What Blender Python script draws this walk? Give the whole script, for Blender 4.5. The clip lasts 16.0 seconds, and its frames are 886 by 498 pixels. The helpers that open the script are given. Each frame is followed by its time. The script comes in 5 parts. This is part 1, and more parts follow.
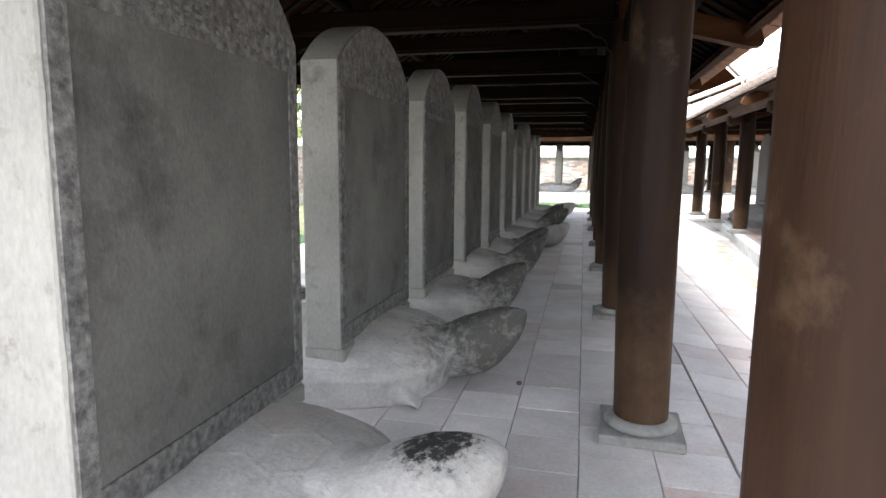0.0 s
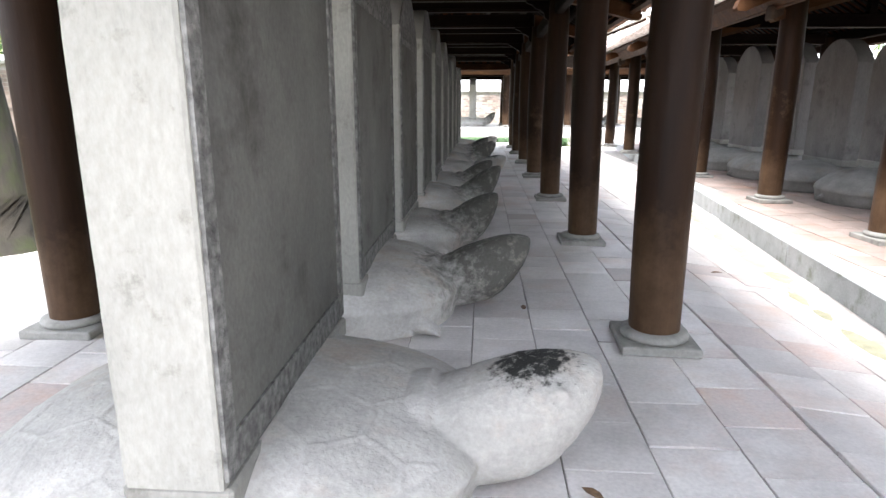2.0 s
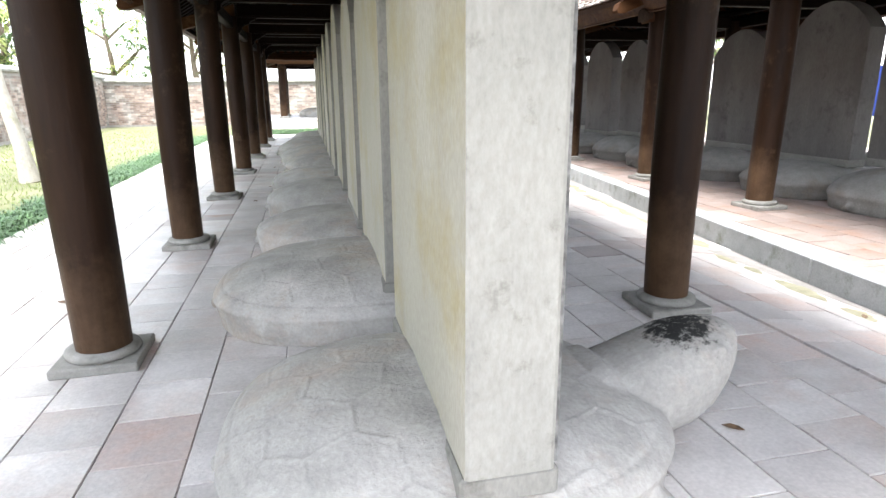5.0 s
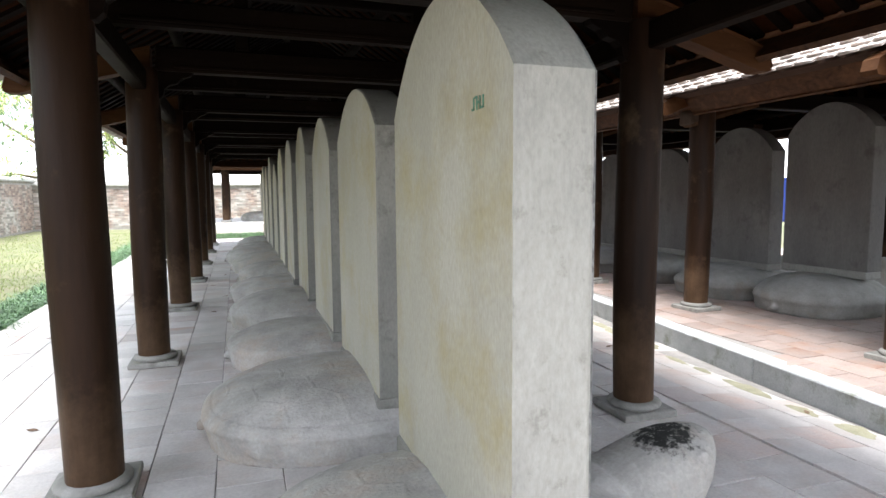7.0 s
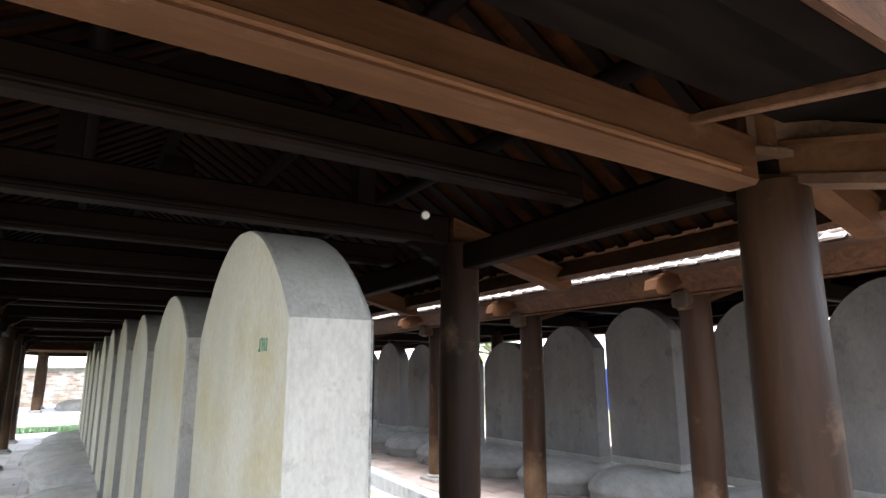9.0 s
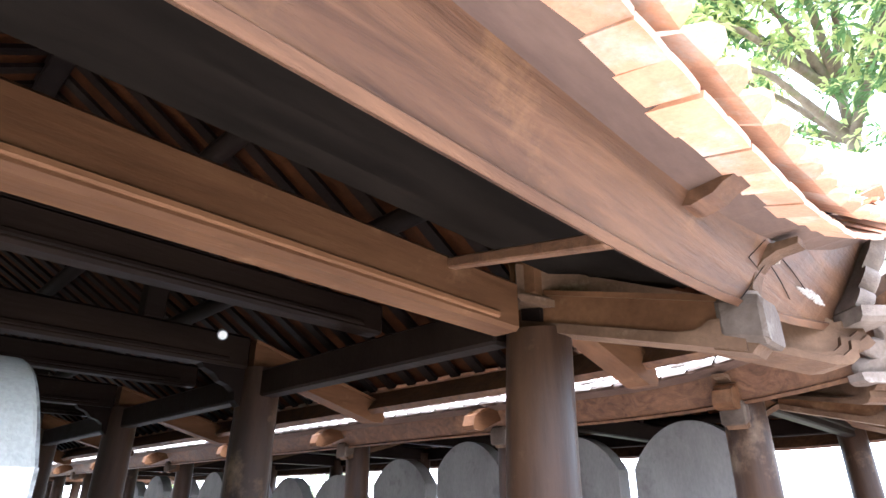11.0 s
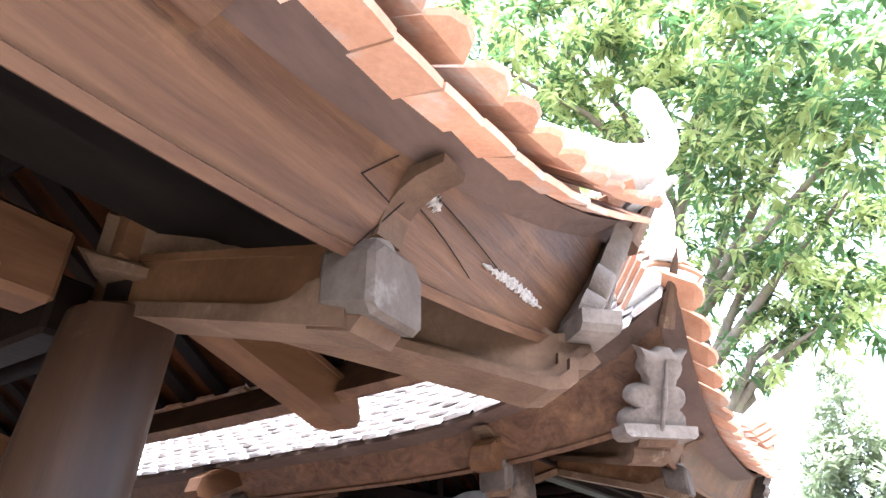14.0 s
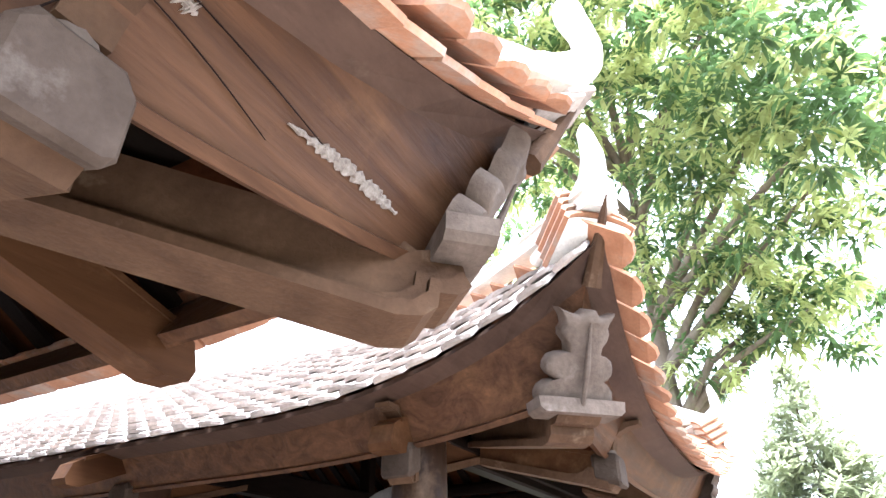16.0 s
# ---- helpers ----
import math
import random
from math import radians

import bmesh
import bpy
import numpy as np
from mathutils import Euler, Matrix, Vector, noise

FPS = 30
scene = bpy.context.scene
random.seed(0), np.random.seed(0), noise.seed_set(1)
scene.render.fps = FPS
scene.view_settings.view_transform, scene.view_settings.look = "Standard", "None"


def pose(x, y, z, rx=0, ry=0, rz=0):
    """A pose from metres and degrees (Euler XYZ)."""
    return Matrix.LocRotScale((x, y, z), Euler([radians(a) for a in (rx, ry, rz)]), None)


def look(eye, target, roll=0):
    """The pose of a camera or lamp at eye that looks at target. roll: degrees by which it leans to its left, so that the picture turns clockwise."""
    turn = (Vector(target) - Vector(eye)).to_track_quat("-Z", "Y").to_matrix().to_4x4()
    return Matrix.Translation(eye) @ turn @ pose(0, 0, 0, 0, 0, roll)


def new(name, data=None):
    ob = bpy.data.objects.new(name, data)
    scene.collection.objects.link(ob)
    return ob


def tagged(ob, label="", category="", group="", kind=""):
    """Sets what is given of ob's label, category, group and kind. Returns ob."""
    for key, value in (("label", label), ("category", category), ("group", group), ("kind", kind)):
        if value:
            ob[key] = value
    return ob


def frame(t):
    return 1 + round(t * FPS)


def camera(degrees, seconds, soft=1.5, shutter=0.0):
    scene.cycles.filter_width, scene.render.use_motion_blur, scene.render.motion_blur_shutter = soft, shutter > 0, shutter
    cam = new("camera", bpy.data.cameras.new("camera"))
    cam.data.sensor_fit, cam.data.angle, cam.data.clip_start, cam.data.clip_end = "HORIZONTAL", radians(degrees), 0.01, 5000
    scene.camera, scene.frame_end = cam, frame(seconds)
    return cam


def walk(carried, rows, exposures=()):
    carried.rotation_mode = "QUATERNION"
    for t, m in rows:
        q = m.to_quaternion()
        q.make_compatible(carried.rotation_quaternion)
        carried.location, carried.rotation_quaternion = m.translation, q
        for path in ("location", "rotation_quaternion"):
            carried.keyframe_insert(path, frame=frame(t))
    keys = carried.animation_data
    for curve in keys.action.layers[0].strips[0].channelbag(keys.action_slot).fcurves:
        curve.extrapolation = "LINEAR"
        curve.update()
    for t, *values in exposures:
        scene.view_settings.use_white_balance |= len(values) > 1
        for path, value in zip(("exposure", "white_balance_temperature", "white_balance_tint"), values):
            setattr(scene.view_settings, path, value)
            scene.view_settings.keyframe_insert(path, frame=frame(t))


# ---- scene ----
cam = camera(73.8, 16.0)
METRES, EYE, TURN = 5.77, 1.5, 13.3
ROWS = [
    (0.0, 0.0, 0.0, 0.0, 0.07, -7.69, -0.51),
    (0.5, -0.0312, 0.006, -0.0033, -1.05, -8.31, -0.33),
    (1.0, -0.0598, 0.0081, -0.0068, -4.77, -10.35, -0.2),
    (1.5, -0.0894, 0.0085, -0.009, -7.82, -12.55, -0.09),
    (2.0, -0.1231, 0.0147, -0.0124, -9.54, -13.61, -0.13),
    (2.5, -0.1639, 0.0278, -0.0146, -11.51, -14.68, -0.12),
    (3.0, -0.205, 0.0355, -0.0145, -14.67, -15.71, -0.01),
    (5.5, -0.4022, 0.0557, 0.0102, -29.04, -13.8, 0.38),
    (6.0, -0.4259, 0.0516, 0.0179, -31.34, -11.44, 0.36),
    (6.5, -0.4386, 0.0491, 0.026, -32.0, -8.81, 0.38),
    (7.0, -0.4456, 0.0462, 0.0361, -32.6, -5.39, 0.45),
    (7.5, -0.4463, 0.0378, 0.0471, -33.61, -1.28, 0.48),
    (8.0, -0.4396, 0.0232, 0.0616, -36.91, 3.84, 0.42),
    (8.5, -0.4318, 0.0151, 0.07, -41.99, 8.31, 0.31),
    (9.0, -0.418, 0.0043, 0.0731, -45.77, 11.83, 0.36),
    (9.5, -0.4028, -0.014, 0.0765, -48.81, 14.92, 0.26),
    (12.0, -0.2892, -0.0694, 0.0926, -66.46, 27.84, 0.5),
    (12.5, -0.2481, -0.0837, 0.0936, -70.05, 28.84, 0.92),
    (13.0, -0.201, -0.1112, 0.0946, -70.86, 29.43, 1.1),
    (13.5, -0.1583, -0.1248, 0.0924, -71.44, 29.88, 0.91),
    (14.0, -0.1117, -0.1249, 0.0924, -71.92, 30.17, 0.78),
    (14.5, -0.0744, -0.1252, 0.0923, -72.68, 30.26, 0.77),
    (15.0, -0.038, -0.1347, 0.0905, -73.73, 30.37, 0.87),
    (15.5, -0.0059, -0.1481, 0.0891, -74.58, 30.51, 0.87),
    (16.0, 0.0045, -0.159, 0.0856, -75.07, 30.84, 0.72),
]


def drift(t):
    """Small sideways correction of the path, metres along x."""
    keys = ((0, -0.01), (3.0, -0.01), (5.5, 0.03), (9.5, 0.03), (12.0, -0.03), (16.0, -0.03))
    for (a, u), (b, v) in zip(keys, keys[1:]):
        if t <= b:
            return u + (v - u) * (t - a) / (b - a)
    return keys[-1][1]


walk(cam, [(t, pose(drift(t), 0, EYE, 0, 0, TURN) @ pose(METRES * x, METRES * y, METRES * z, 90 + pitch, roll, yaw))
           for t, x, y, z, yaw, pitch, roll in ROWS],
     exposures=((0.0, 3.10, 6180, 12), (1.5, 3.27, 6150, 12), (3.0, 3.25, 6150, 12), (5.5, 2.95, 6200, 11), (7.0, 2.65, 6150, 11), (8.0, 2.55, 6050, 11), (8.5, 2.60, 6050, 11), (9.0, 3.14, 5950, 11), (9.5, 3.64, 5850, 11),
                (12.0, 4.67, 5150, 12), (12.5, 4.42, 5150, 12), (13.5, 4.10, 5250, 12), (14.5, 3.80, 5450, 12), (16.0, 3.52, 5700, 12)))

# ---- light ----
world = bpy.data.worlds.new("sky")
scene.world = world
world.use_nodes = True
wn, wl = world.node_tree.nodes, world.node_tree.links
sky = wn.new("ShaderNodeTexSky")
sky.sky_type, sky.sun_disc = 'NISHITA', False
sky.sun_elevation, sky.sun_rotation = radians(73), radians(200)
sky.air_density, sky.dust_density, sky.ozone_density = 1.0, 1.0, 1.0
pale = wn.new("ShaderNodeHueSaturation")
pale.inputs["Saturation"].default_value = 0.25
wl.new(sky.outputs["Color"], pale.inputs["Color"])
wl.new(pale.outputs["Color"], wn["Background"].inputs["Color"])
wn["Background"].inputs["Strength"].default_value = 0.15
sun = new("sun", bpy.data.lights.new("sun", "SUN"))
sun.data.energy, sun.data.angle, sun.data.color = 2.5, radians(42), (1.0, 0.96, 0.9)
sun.matrix_world = look((30 * math.sin(radians(200)), 30 * math.cos(radians(200)), 30 * math.tan(radians(73))), (0, 0, 0))


# ---- materials ----
def node(nt, kind, **inputs):
    n = nt.nodes.new(kind)
    for k, v in inputs.items():
        n.inputs[k.replace("_", " ")].default_value = v
    return n


def surface(name, dark, light, scale=3.0, rough=0.8, bump=0.15, grain=60.0, stretch=(1, 1, 1), spot=None, spot_scale=2.0, spot_at=(0.55, 0.7),
            vary=0.12, metal=0.0, gloss=0.5, swirl=0.0):
    """A weathered surface: broad mottling, fine grain, an optional stain colour, and a shift from piece to piece."""
    m = bpy.data.materials.new(name)
    m.use_nodes = True
    nt = m.node_tree
    b = nt.nodes["Principled BSDF"]
    b.inputs["Metallic"].default_value = metal
    b.inputs["Specular IOR Level"].default_value = gloss
    co = nt.nodes.new("ShaderNodeTexCoord")
    info = nt.nodes.new("ShaderNodeObjectInfo")
    add = nt.nodes.new("ShaderNodeVectorMath")
    add.operation = 'MULTIPLY_ADD'
    add.inputs[1].default_value = (1, 1, 1)
    mul = nt.nodes.new("ShaderNodeVectorMath")
    mul.operation = 'SCALE'
    mul.inputs[0].default_value = (37, 23, 51)
    nt.links.new(info.outputs["Random"], mul.inputs["Scale"])
    nt.links.new(co.outputs["Object"], add.inputs[0])
    nt.links.new(mul.outputs[0], add.inputs[2])
    mp = nt.nodes.new("ShaderNodeMapping")
    mp.inputs["Scale"].default_value = stretch
    nt.links.new(add.outputs[0], mp.inputs["Vector"])
    big = node(nt, "ShaderNodeTexNoise", Scale=scale, Detail=7.0, Roughness=0.62, Distortion=swirl)
    fine = node(nt, "ShaderNodeTexNoise", Scale=grain, Detail=4.0, Roughness=0.6)
    for n in (big, fine):
        nt.links.new(mp.outputs[0], n.inputs["Vector"])
    ramp = nt.nodes.new("ShaderNodeValToRGB")
    ramp.color_ramp.elements[0].position, ramp.color_ramp.elements[0].color = 0.3, (*dark, 1)
    ramp.color_ramp.elements[1].position, ramp.color_ramp.elements[1].color = 0.7, (*light, 1)
    nt.links.new(big.outputs["Fac"], ramp.inputs["Fac"])
    col = ramp.outputs["Color"]
    if spot:
        blot = node(nt, "ShaderNodeTexNoise", Scale=spot_scale, Detail=8.0, Roughness=0.68)
        nt.links.new(add.outputs[0], blot.inputs["Vector"])
        rng = node(nt, "ShaderNodeMapRange", From_Min=spot_at[0], From_Max=spot_at[1])
        nt.links.new(blot.outputs["Fac"], rng.inputs["Value"])
        mix = nt.nodes.new("ShaderNodeMix")
        mix.data_type = 'RGBA'
        nt.links.new(rng.outputs[0], mix.inputs["Factor"])
        nt.links.new(col, mix.inputs["A"])
        mix.inputs["B"].default_value = (*spot, 1)
        col = mix.outputs["Result"]
    hsv = nt.nodes.new("ShaderNodeHueSaturation")
    geo = nt.nodes.new("ShaderNodeNewGeometry")
    sm = nt.nodes.new("ShaderNodeMath")
    sm.operation = 'ADD'
    nt.links.new(info.outputs["Random"], sm.inputs[0])
    nt.links.new(geo.outputs["Random Per Island"], sm.inputs[1])
    fr = nt.nodes.new("ShaderNodeMath")
    fr.operation = 'FRACT'
    nt.links.new(sm.outputs[0], fr.inputs[0])
    shade = nt.nodes.new("ShaderNodeMath")
    shade.operation = 'MULTIPLY_ADD'
    shade.inputs[1].default_value = 2 * vary
    shade.inputs[2].default_value = 1 - vary
    nt.links.new(fr.outputs[0], shade.inputs[0])
    gr = node(nt, "ShaderNodeMapRange", From_Min=0.25, From_Max=0.75, To_Min=0.86, To_Max=1.12)
    nt.links.new(fine.outputs["Fac"], gr.inputs["Value"])
    both = nt.nodes.new("ShaderNodeMath")
    both.operation = 'MULTIPLY'
    nt.links.new(shade.outputs[0], both.inputs[0])
    nt.links.new(gr.outputs[0], both.inputs[1])
    nt.links.new(both.outputs[0], hsv.inputs["Value"])
    nt.links.new(col, hsv.inputs["Color"])
    nt.links.new(hsv.outputs["Color"], b.inputs["Base Color"])
    rr = node(nt, "ShaderNodeMapRange", To_Min=max(0.05, rough - 0.12), To_Max=min(1.0, rough + 0.12))
    nt.links.new(big.outputs["Fac"], rr.inputs["Value"])
    nt.links.new(rr.outputs[0], b.inputs["Roughness"])
    bp = node(nt, "ShaderNodeBump", Strength=min(1.0, bump * 2), Distance=0.01)
    hs = nt.nodes.new("ShaderNodeMath")
    hs.operation = 'MULTIPLY_ADD'
    hs.inputs[1].default_value = 0.5
    nt.links.new(fine.outputs["Fac"], hs.inputs[0])
    nt.links.new(big.outputs["Fac"], hs.inputs[2])
    nt.links.new(hs.outputs[0], bp.inputs["Height"])
    nt.links.new(bp.outputs[0], b.inputs["Normal"])
    return m


# Each side's tone carries some of its light: pale backs, dark faces.
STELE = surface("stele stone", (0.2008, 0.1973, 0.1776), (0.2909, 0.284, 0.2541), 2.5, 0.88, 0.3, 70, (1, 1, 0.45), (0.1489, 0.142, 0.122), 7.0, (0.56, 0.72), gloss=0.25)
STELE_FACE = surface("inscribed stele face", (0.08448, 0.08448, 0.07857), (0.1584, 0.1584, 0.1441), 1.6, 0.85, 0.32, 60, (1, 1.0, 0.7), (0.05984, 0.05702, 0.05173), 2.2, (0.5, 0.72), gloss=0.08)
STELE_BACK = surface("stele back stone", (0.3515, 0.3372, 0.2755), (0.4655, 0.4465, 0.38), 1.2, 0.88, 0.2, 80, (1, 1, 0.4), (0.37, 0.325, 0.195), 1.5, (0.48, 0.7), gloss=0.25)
TURTLE = surface("turtle stone", (0.265, 0.256, 0.236), (0.43, 0.415, 0.383), 3.5, 0.85, 0.5, 48, (1, 1, 1), (0.3585, 0.2958, 0.2375), 1.8, (0.5, 0.72), gloss=0.25)
# Darker, greyer copy of the turtle stone for the second house.
TURTLE_DULL = surface("darker grey turtle stone", (0.1833, 0.1771, 0.1612), (0.3054, 0.2932, 0.2689), 3.5, 0.85, 0.4, 55, (1, 1, 1), (0.2444, 0.2017, 0.1588), 2.2, (0.56, 0.75), gloss=0.25)
# Tile undersides far darker than terracotta: the roof's shade is in the colour.
UNDER = surface("shaded tile underside", (0.01628, 0.005929, 0.002343), (0.04947, 0.01632, 0.005742), 5.0, 0.9, 0.3, 60, gloss=0.03)
# Near-black boarding: the deep shade under the near eave put into colour.
EAVE_SHADE = surface("eave shade boarding", (0.0022, 0.0016, 0.0012), (0.0070, 0.0050, 0.0036), 4.0, 0.85, 0.2, 40, (0.2, 1, 1), gloss=0.015)
# Stele stone darkened for the second house, whose shade is in this colour.
STELE_SHADED = surface("shaded stele stone", (0.1052, 0.0989, 0.09274), (0.17, 0.1621, 0.1507), 2.0, 0.85, 0.3, 45, (1, 1, 0.4), (0.08096, 0.07516, 0.06955), 3.0, (0.55, 0.72))
SCROLL = surface("carved scroll border", (0.055, 0.055, 0.052), (0.22, 0.218, 0.205), 24.0, 0.8, 0.5, 38, (1, 1, 1), (0.08, 0.08, 0.076), 9.0, (0.5, 0.7), gloss=0.1)

STONE = surface("plinth stone", (0.20, 0.195, 0.175), (0.31, 0.30, 0.275), 6.0, 0.85, 0.25, 80, (1, 1, 1), (0.13, 0.125, 0.11), 5.0, (0.52, 0.7))
TILE = surface("floor tile", (0.405, 0.380, 0.360), (0.590, 0.560, 0.535), 2.6, 0.45, 0.2, 50, (1, 1, 1), (0.4588, 0.3574, 0.3041), 1.1, (0.5, 0.74), 0.12)
TILE_WARM = surface("reddish floor tile", (0.35, 0.305, 0.285), (0.49, 0.44, 0.415), 3.0, 0.55, 0.15, 50, (1, 1, 1), (0.40, 0.28, 0.225), 1.5, (0.5, 0.7), 0.12)
TILE_RED = surface("red floor tile", (0.2392, 0.182, 0.156), (0.3536, 0.2912, 0.26), 3.0, 0.7, 0.15, 50, (1, 1, 1), (0.2704, 0.1612, 0.1144), 1.5, (0.5, 0.7), 0.15)
JOINT = surface("mortar bed", (0.22, 0.205, 0.19), (0.32, 0.305, 0.285), 8.0, 0.9, 0.2)
KERB = surface("kerb render", (0.3862, 0.4037, 0.4037), (0.515, 0.5325, 0.5325), 5.0, 0.85, 0.2, 60, (1, 1, 1), (0.2575, 0.2692, 0.2224), 4.0, (0.55, 0.7))
MOSS = surface("moss", (0.24, 0.23, 0.15), (0.36, 0.345, 0.24), 12.0, 0.95, 0.5, 90)
WOOD = surface("dark stained timber", (0.0096, 0.00457, 0.002429), (0.0304, 0.01469, 0.00736), 4.0, 0.5, 0.2, 40, (1, 1, 0.12), (0.16, 0.1061, 0.06256), 2.0, (0.58, 0.92), gloss=0.12)
# Beam timber taken almost to black, carrying the dark of the roof space.
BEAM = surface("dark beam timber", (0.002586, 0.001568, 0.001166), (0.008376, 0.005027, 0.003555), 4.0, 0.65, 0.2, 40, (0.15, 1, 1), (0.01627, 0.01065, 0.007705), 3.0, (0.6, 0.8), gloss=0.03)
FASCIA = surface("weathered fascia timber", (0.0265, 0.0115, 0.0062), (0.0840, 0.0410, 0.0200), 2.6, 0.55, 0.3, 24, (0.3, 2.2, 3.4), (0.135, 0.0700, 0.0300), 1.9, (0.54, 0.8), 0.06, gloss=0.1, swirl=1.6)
# Inner timbers near-black and OUTER lighter: roof shade and daylight put into colour.
TIE = surface("shaded tie beam timber", (0.002979, 0.00165, 0.001074), (0.009378, 0.005628, 0.003686), 4.0, 0.6, 0.25, 30, (0.15, 1, 1), (0.01903, 0.01277, 0.008698), 3.0, (0.6, 0.82), gloss=0.03)
OUTER = surface("lit outer tie beam timber", (0.02898, 0.01194, 0.004658), (0.07539, 0.0347, 0.01494), 4.0, 0.65, 0.25, 30, (0.15, 1, 1), (0.1084, 0.05886, 0.02875), 3.0, (0.58, 0.8), gloss=0.06)
SOFFIT = surface("purple brown soffit timber", (0.03385, 0.01958, 0.01412), (0.06531, 0.04016, 0.02827), 3.0, 0.65, 0.25, 26, (0.3, 1.4, 2.2), (0.1074, 0.08388, 0.05719), 3.0, (0.64, 0.85), 0.06, gloss=0.08)
BLEACHED = surface("bleached carved timber", (0.05944, 0.04341, 0.03366), (0.1234, 0.09698, 0.0777), 6.0, 0.8, 0.35, 50, (1, 1, 1), (0.1767, 0.1516, 0.13), 4.0, (0.58, 0.78), gloss=0.05)
CARVED = surface("weathered brown timber", (0.03868, 0.02037, 0.01111), (0.08079, 0.04635, 0.02627), 5.0, 0.75, 0.35, 50, (1, 1, 1), (0.1536, 0.1091, 0.06959), 4.0, (0.6, 0.78), gloss=0.08)
GREYED = surface("greyed carved timber", (0.03164, 0.02182, 0.01582), (0.06436, 0.04747, 0.03601), 7.0, 0.8, 0.4, 46, (1, 1, 1), (0.1091, 0.09002, 0.07366), 5.0, (0.6, 0.76), gloss=0.06)
ROOF_TILE = surface("terracotta tile", (0.2185, 0.09163, 0.04091), (0.3422, 0.1696, 0.09205), 5.0, 0.8, 0.3, 60, (1, 1, 1), (0.2561, 0.2139, 0.1716), 4.0, (0.5, 0.7), 0.2)
# Tiles paled towards white, so the roof's glare sits in their colour.
ROOF_TOP = surface("glare-pale roof tile", (0.235, 0.205, 0.18), (0.43, 0.385, 0.35), 5.0, 0.85, 0.3, 60, (1, 1, 1), (0.22, 0.185, 0.16), 6.0, (0.52, 0.72), 0.28, gloss=0.2)
RIDGE = surface("lime ridge mortar", (0.55, 0.53, 0.48), (0.74, 0.72, 0.66), 4.0, 0.85, 0.3, 50, (1, 1, 1), (0.4, 0.37, 0.31), 5.0, (0.6, 0.78))
GRASS = surface("grass ground", (0.07344, 0.08568, 0.03366), (0.1408, 0.1438, 0.06732), 1.2, 0.95, 0.5, 40, (1, 1, 1), (0.153, 0.1346, 0.08568), 0.8, (0.5, 0.68))
BLADE = surface("grass blade", (0.04, 0.09, 0.035), (0.09, 0.17, 0.06), 4.0, 0.55, 0.05, 60, vary=0.3)
BRICK = surface("old brick", (0.19, 0.135, 0.11), (0.34, 0.27, 0.23), 3.0, 0.9, 0.3, 50, (1, 1, 1), (0.34, 0.32, 0.29), 0.9, (0.46, 0.6), 0.4)
COPING = surface("stained coping", (0.20, 0.20, 0.18), (0.38, 0.37, 0.34), 3.0, 0.9, 0.3, 40)
MOSSY = surface("mossy dark bark", (0.0165, 0.0143, 0.0099), (0.04675, 0.0396, 0.0286), 5.0, 0.95, 0.8, 25, (1, 1, 0.3), (0.03025, 0.03575, 0.0121), 2.4, (0.5, 0.64))
BARK = surface("tree bark", (0.0992, 0.0744, 0.0527), (0.186, 0.1488, 0.1116), 5.0, 0.95, 0.7, 25, (1, 1, 0.3), (0.124, 0.124, 0.062), 2.0, (0.52, 0.66))
PALE_BARK = surface("pale bark", (0.34, 0.31, 0.26), (0.50, 0.47, 0.41), 4.0, 0.9, 0.4, 30, (1, 1, 0.5), (0.25, 0.25, 0.15), 3.0, (0.55, 0.7))
IRON = surface("dark iron", (0.02, 0.02, 0.022), (0.05, 0.05, 0.05), 8.0, 0.5, 0.1)
DRY = surface("dry leaf", (0.08, 0.05, 0.03), (0.2, 0.12, 0.06), 30.0, 0.8, 0.2)
HOUSE = surface("pale far house", (0.55, 0.55, 0.53), (0.7, 0.7, 0.68), 1.0, 0.9, 0.1)
BLUE = surface("blue banner cloth", (0.03, 0.06, 0.30), (0.05, 0.10, 0.42), 2.0, 0.8, 0.1)


def stained(m, centre, radius, colour, size=26.0, edge=(0.76, 0.93)):
    """Adds a dark growth of algae round one spot of the thing, with a ragged, speckled edge."""
    nt = m.node_tree
    co = nt.nodes.new("ShaderNodeTexCoord")
    away = nt.nodes.new("ShaderNodeVectorMath")
    away.operation = 'DISTANCE'
    away.inputs[1].default_value = centre
    nt.links.new(co.outputs["Object"], away.inputs[0])
    speck = node(nt, "ShaderNodeTexNoise", Scale=size, Detail=5.0, Roughness=0.7)
    nt.links.new(co.outputs["Object"], speck.inputs["Vector"])
    near = node(nt, "ShaderNodeMapRange", From_Min=radius * 0.35, From_Max=radius, To_Min=0.46, To_Max=-0.15)
    nt.links.new(away.outputs["Value"], near.inputs["Value"])
    tot = nt.nodes.new("ShaderNodeMath")
    tot.operation = 'ADD'
    nt.links.new(near.outputs[0], tot.inputs[0])
    nt.links.new(speck.outputs["Fac"], tot.inputs[1])
    cut = node(nt, "ShaderNodeMapRange", From_Min=edge[0], From_Max=edge[1])
    nt.links.new(tot.outputs[0], cut.inputs["Value"])
    hsv = next(n for n in nt.nodes if n.type == 'HUE_SAT')
    old = hsv.inputs["Color"].links[0].from_socket
    mix = nt.nodes.new("ShaderNodeMix")
    mix.data_type = 'RGBA'
    nt.links.new(cut.outputs[0], mix.inputs["Factor"])
    nt.links.new(old, mix.inputs["A"])
    mix.inputs["B"].default_value = (*colour, 1)
    nt.links.new(mix.outputs["Result"], hsv.inputs["Color"])
    return m


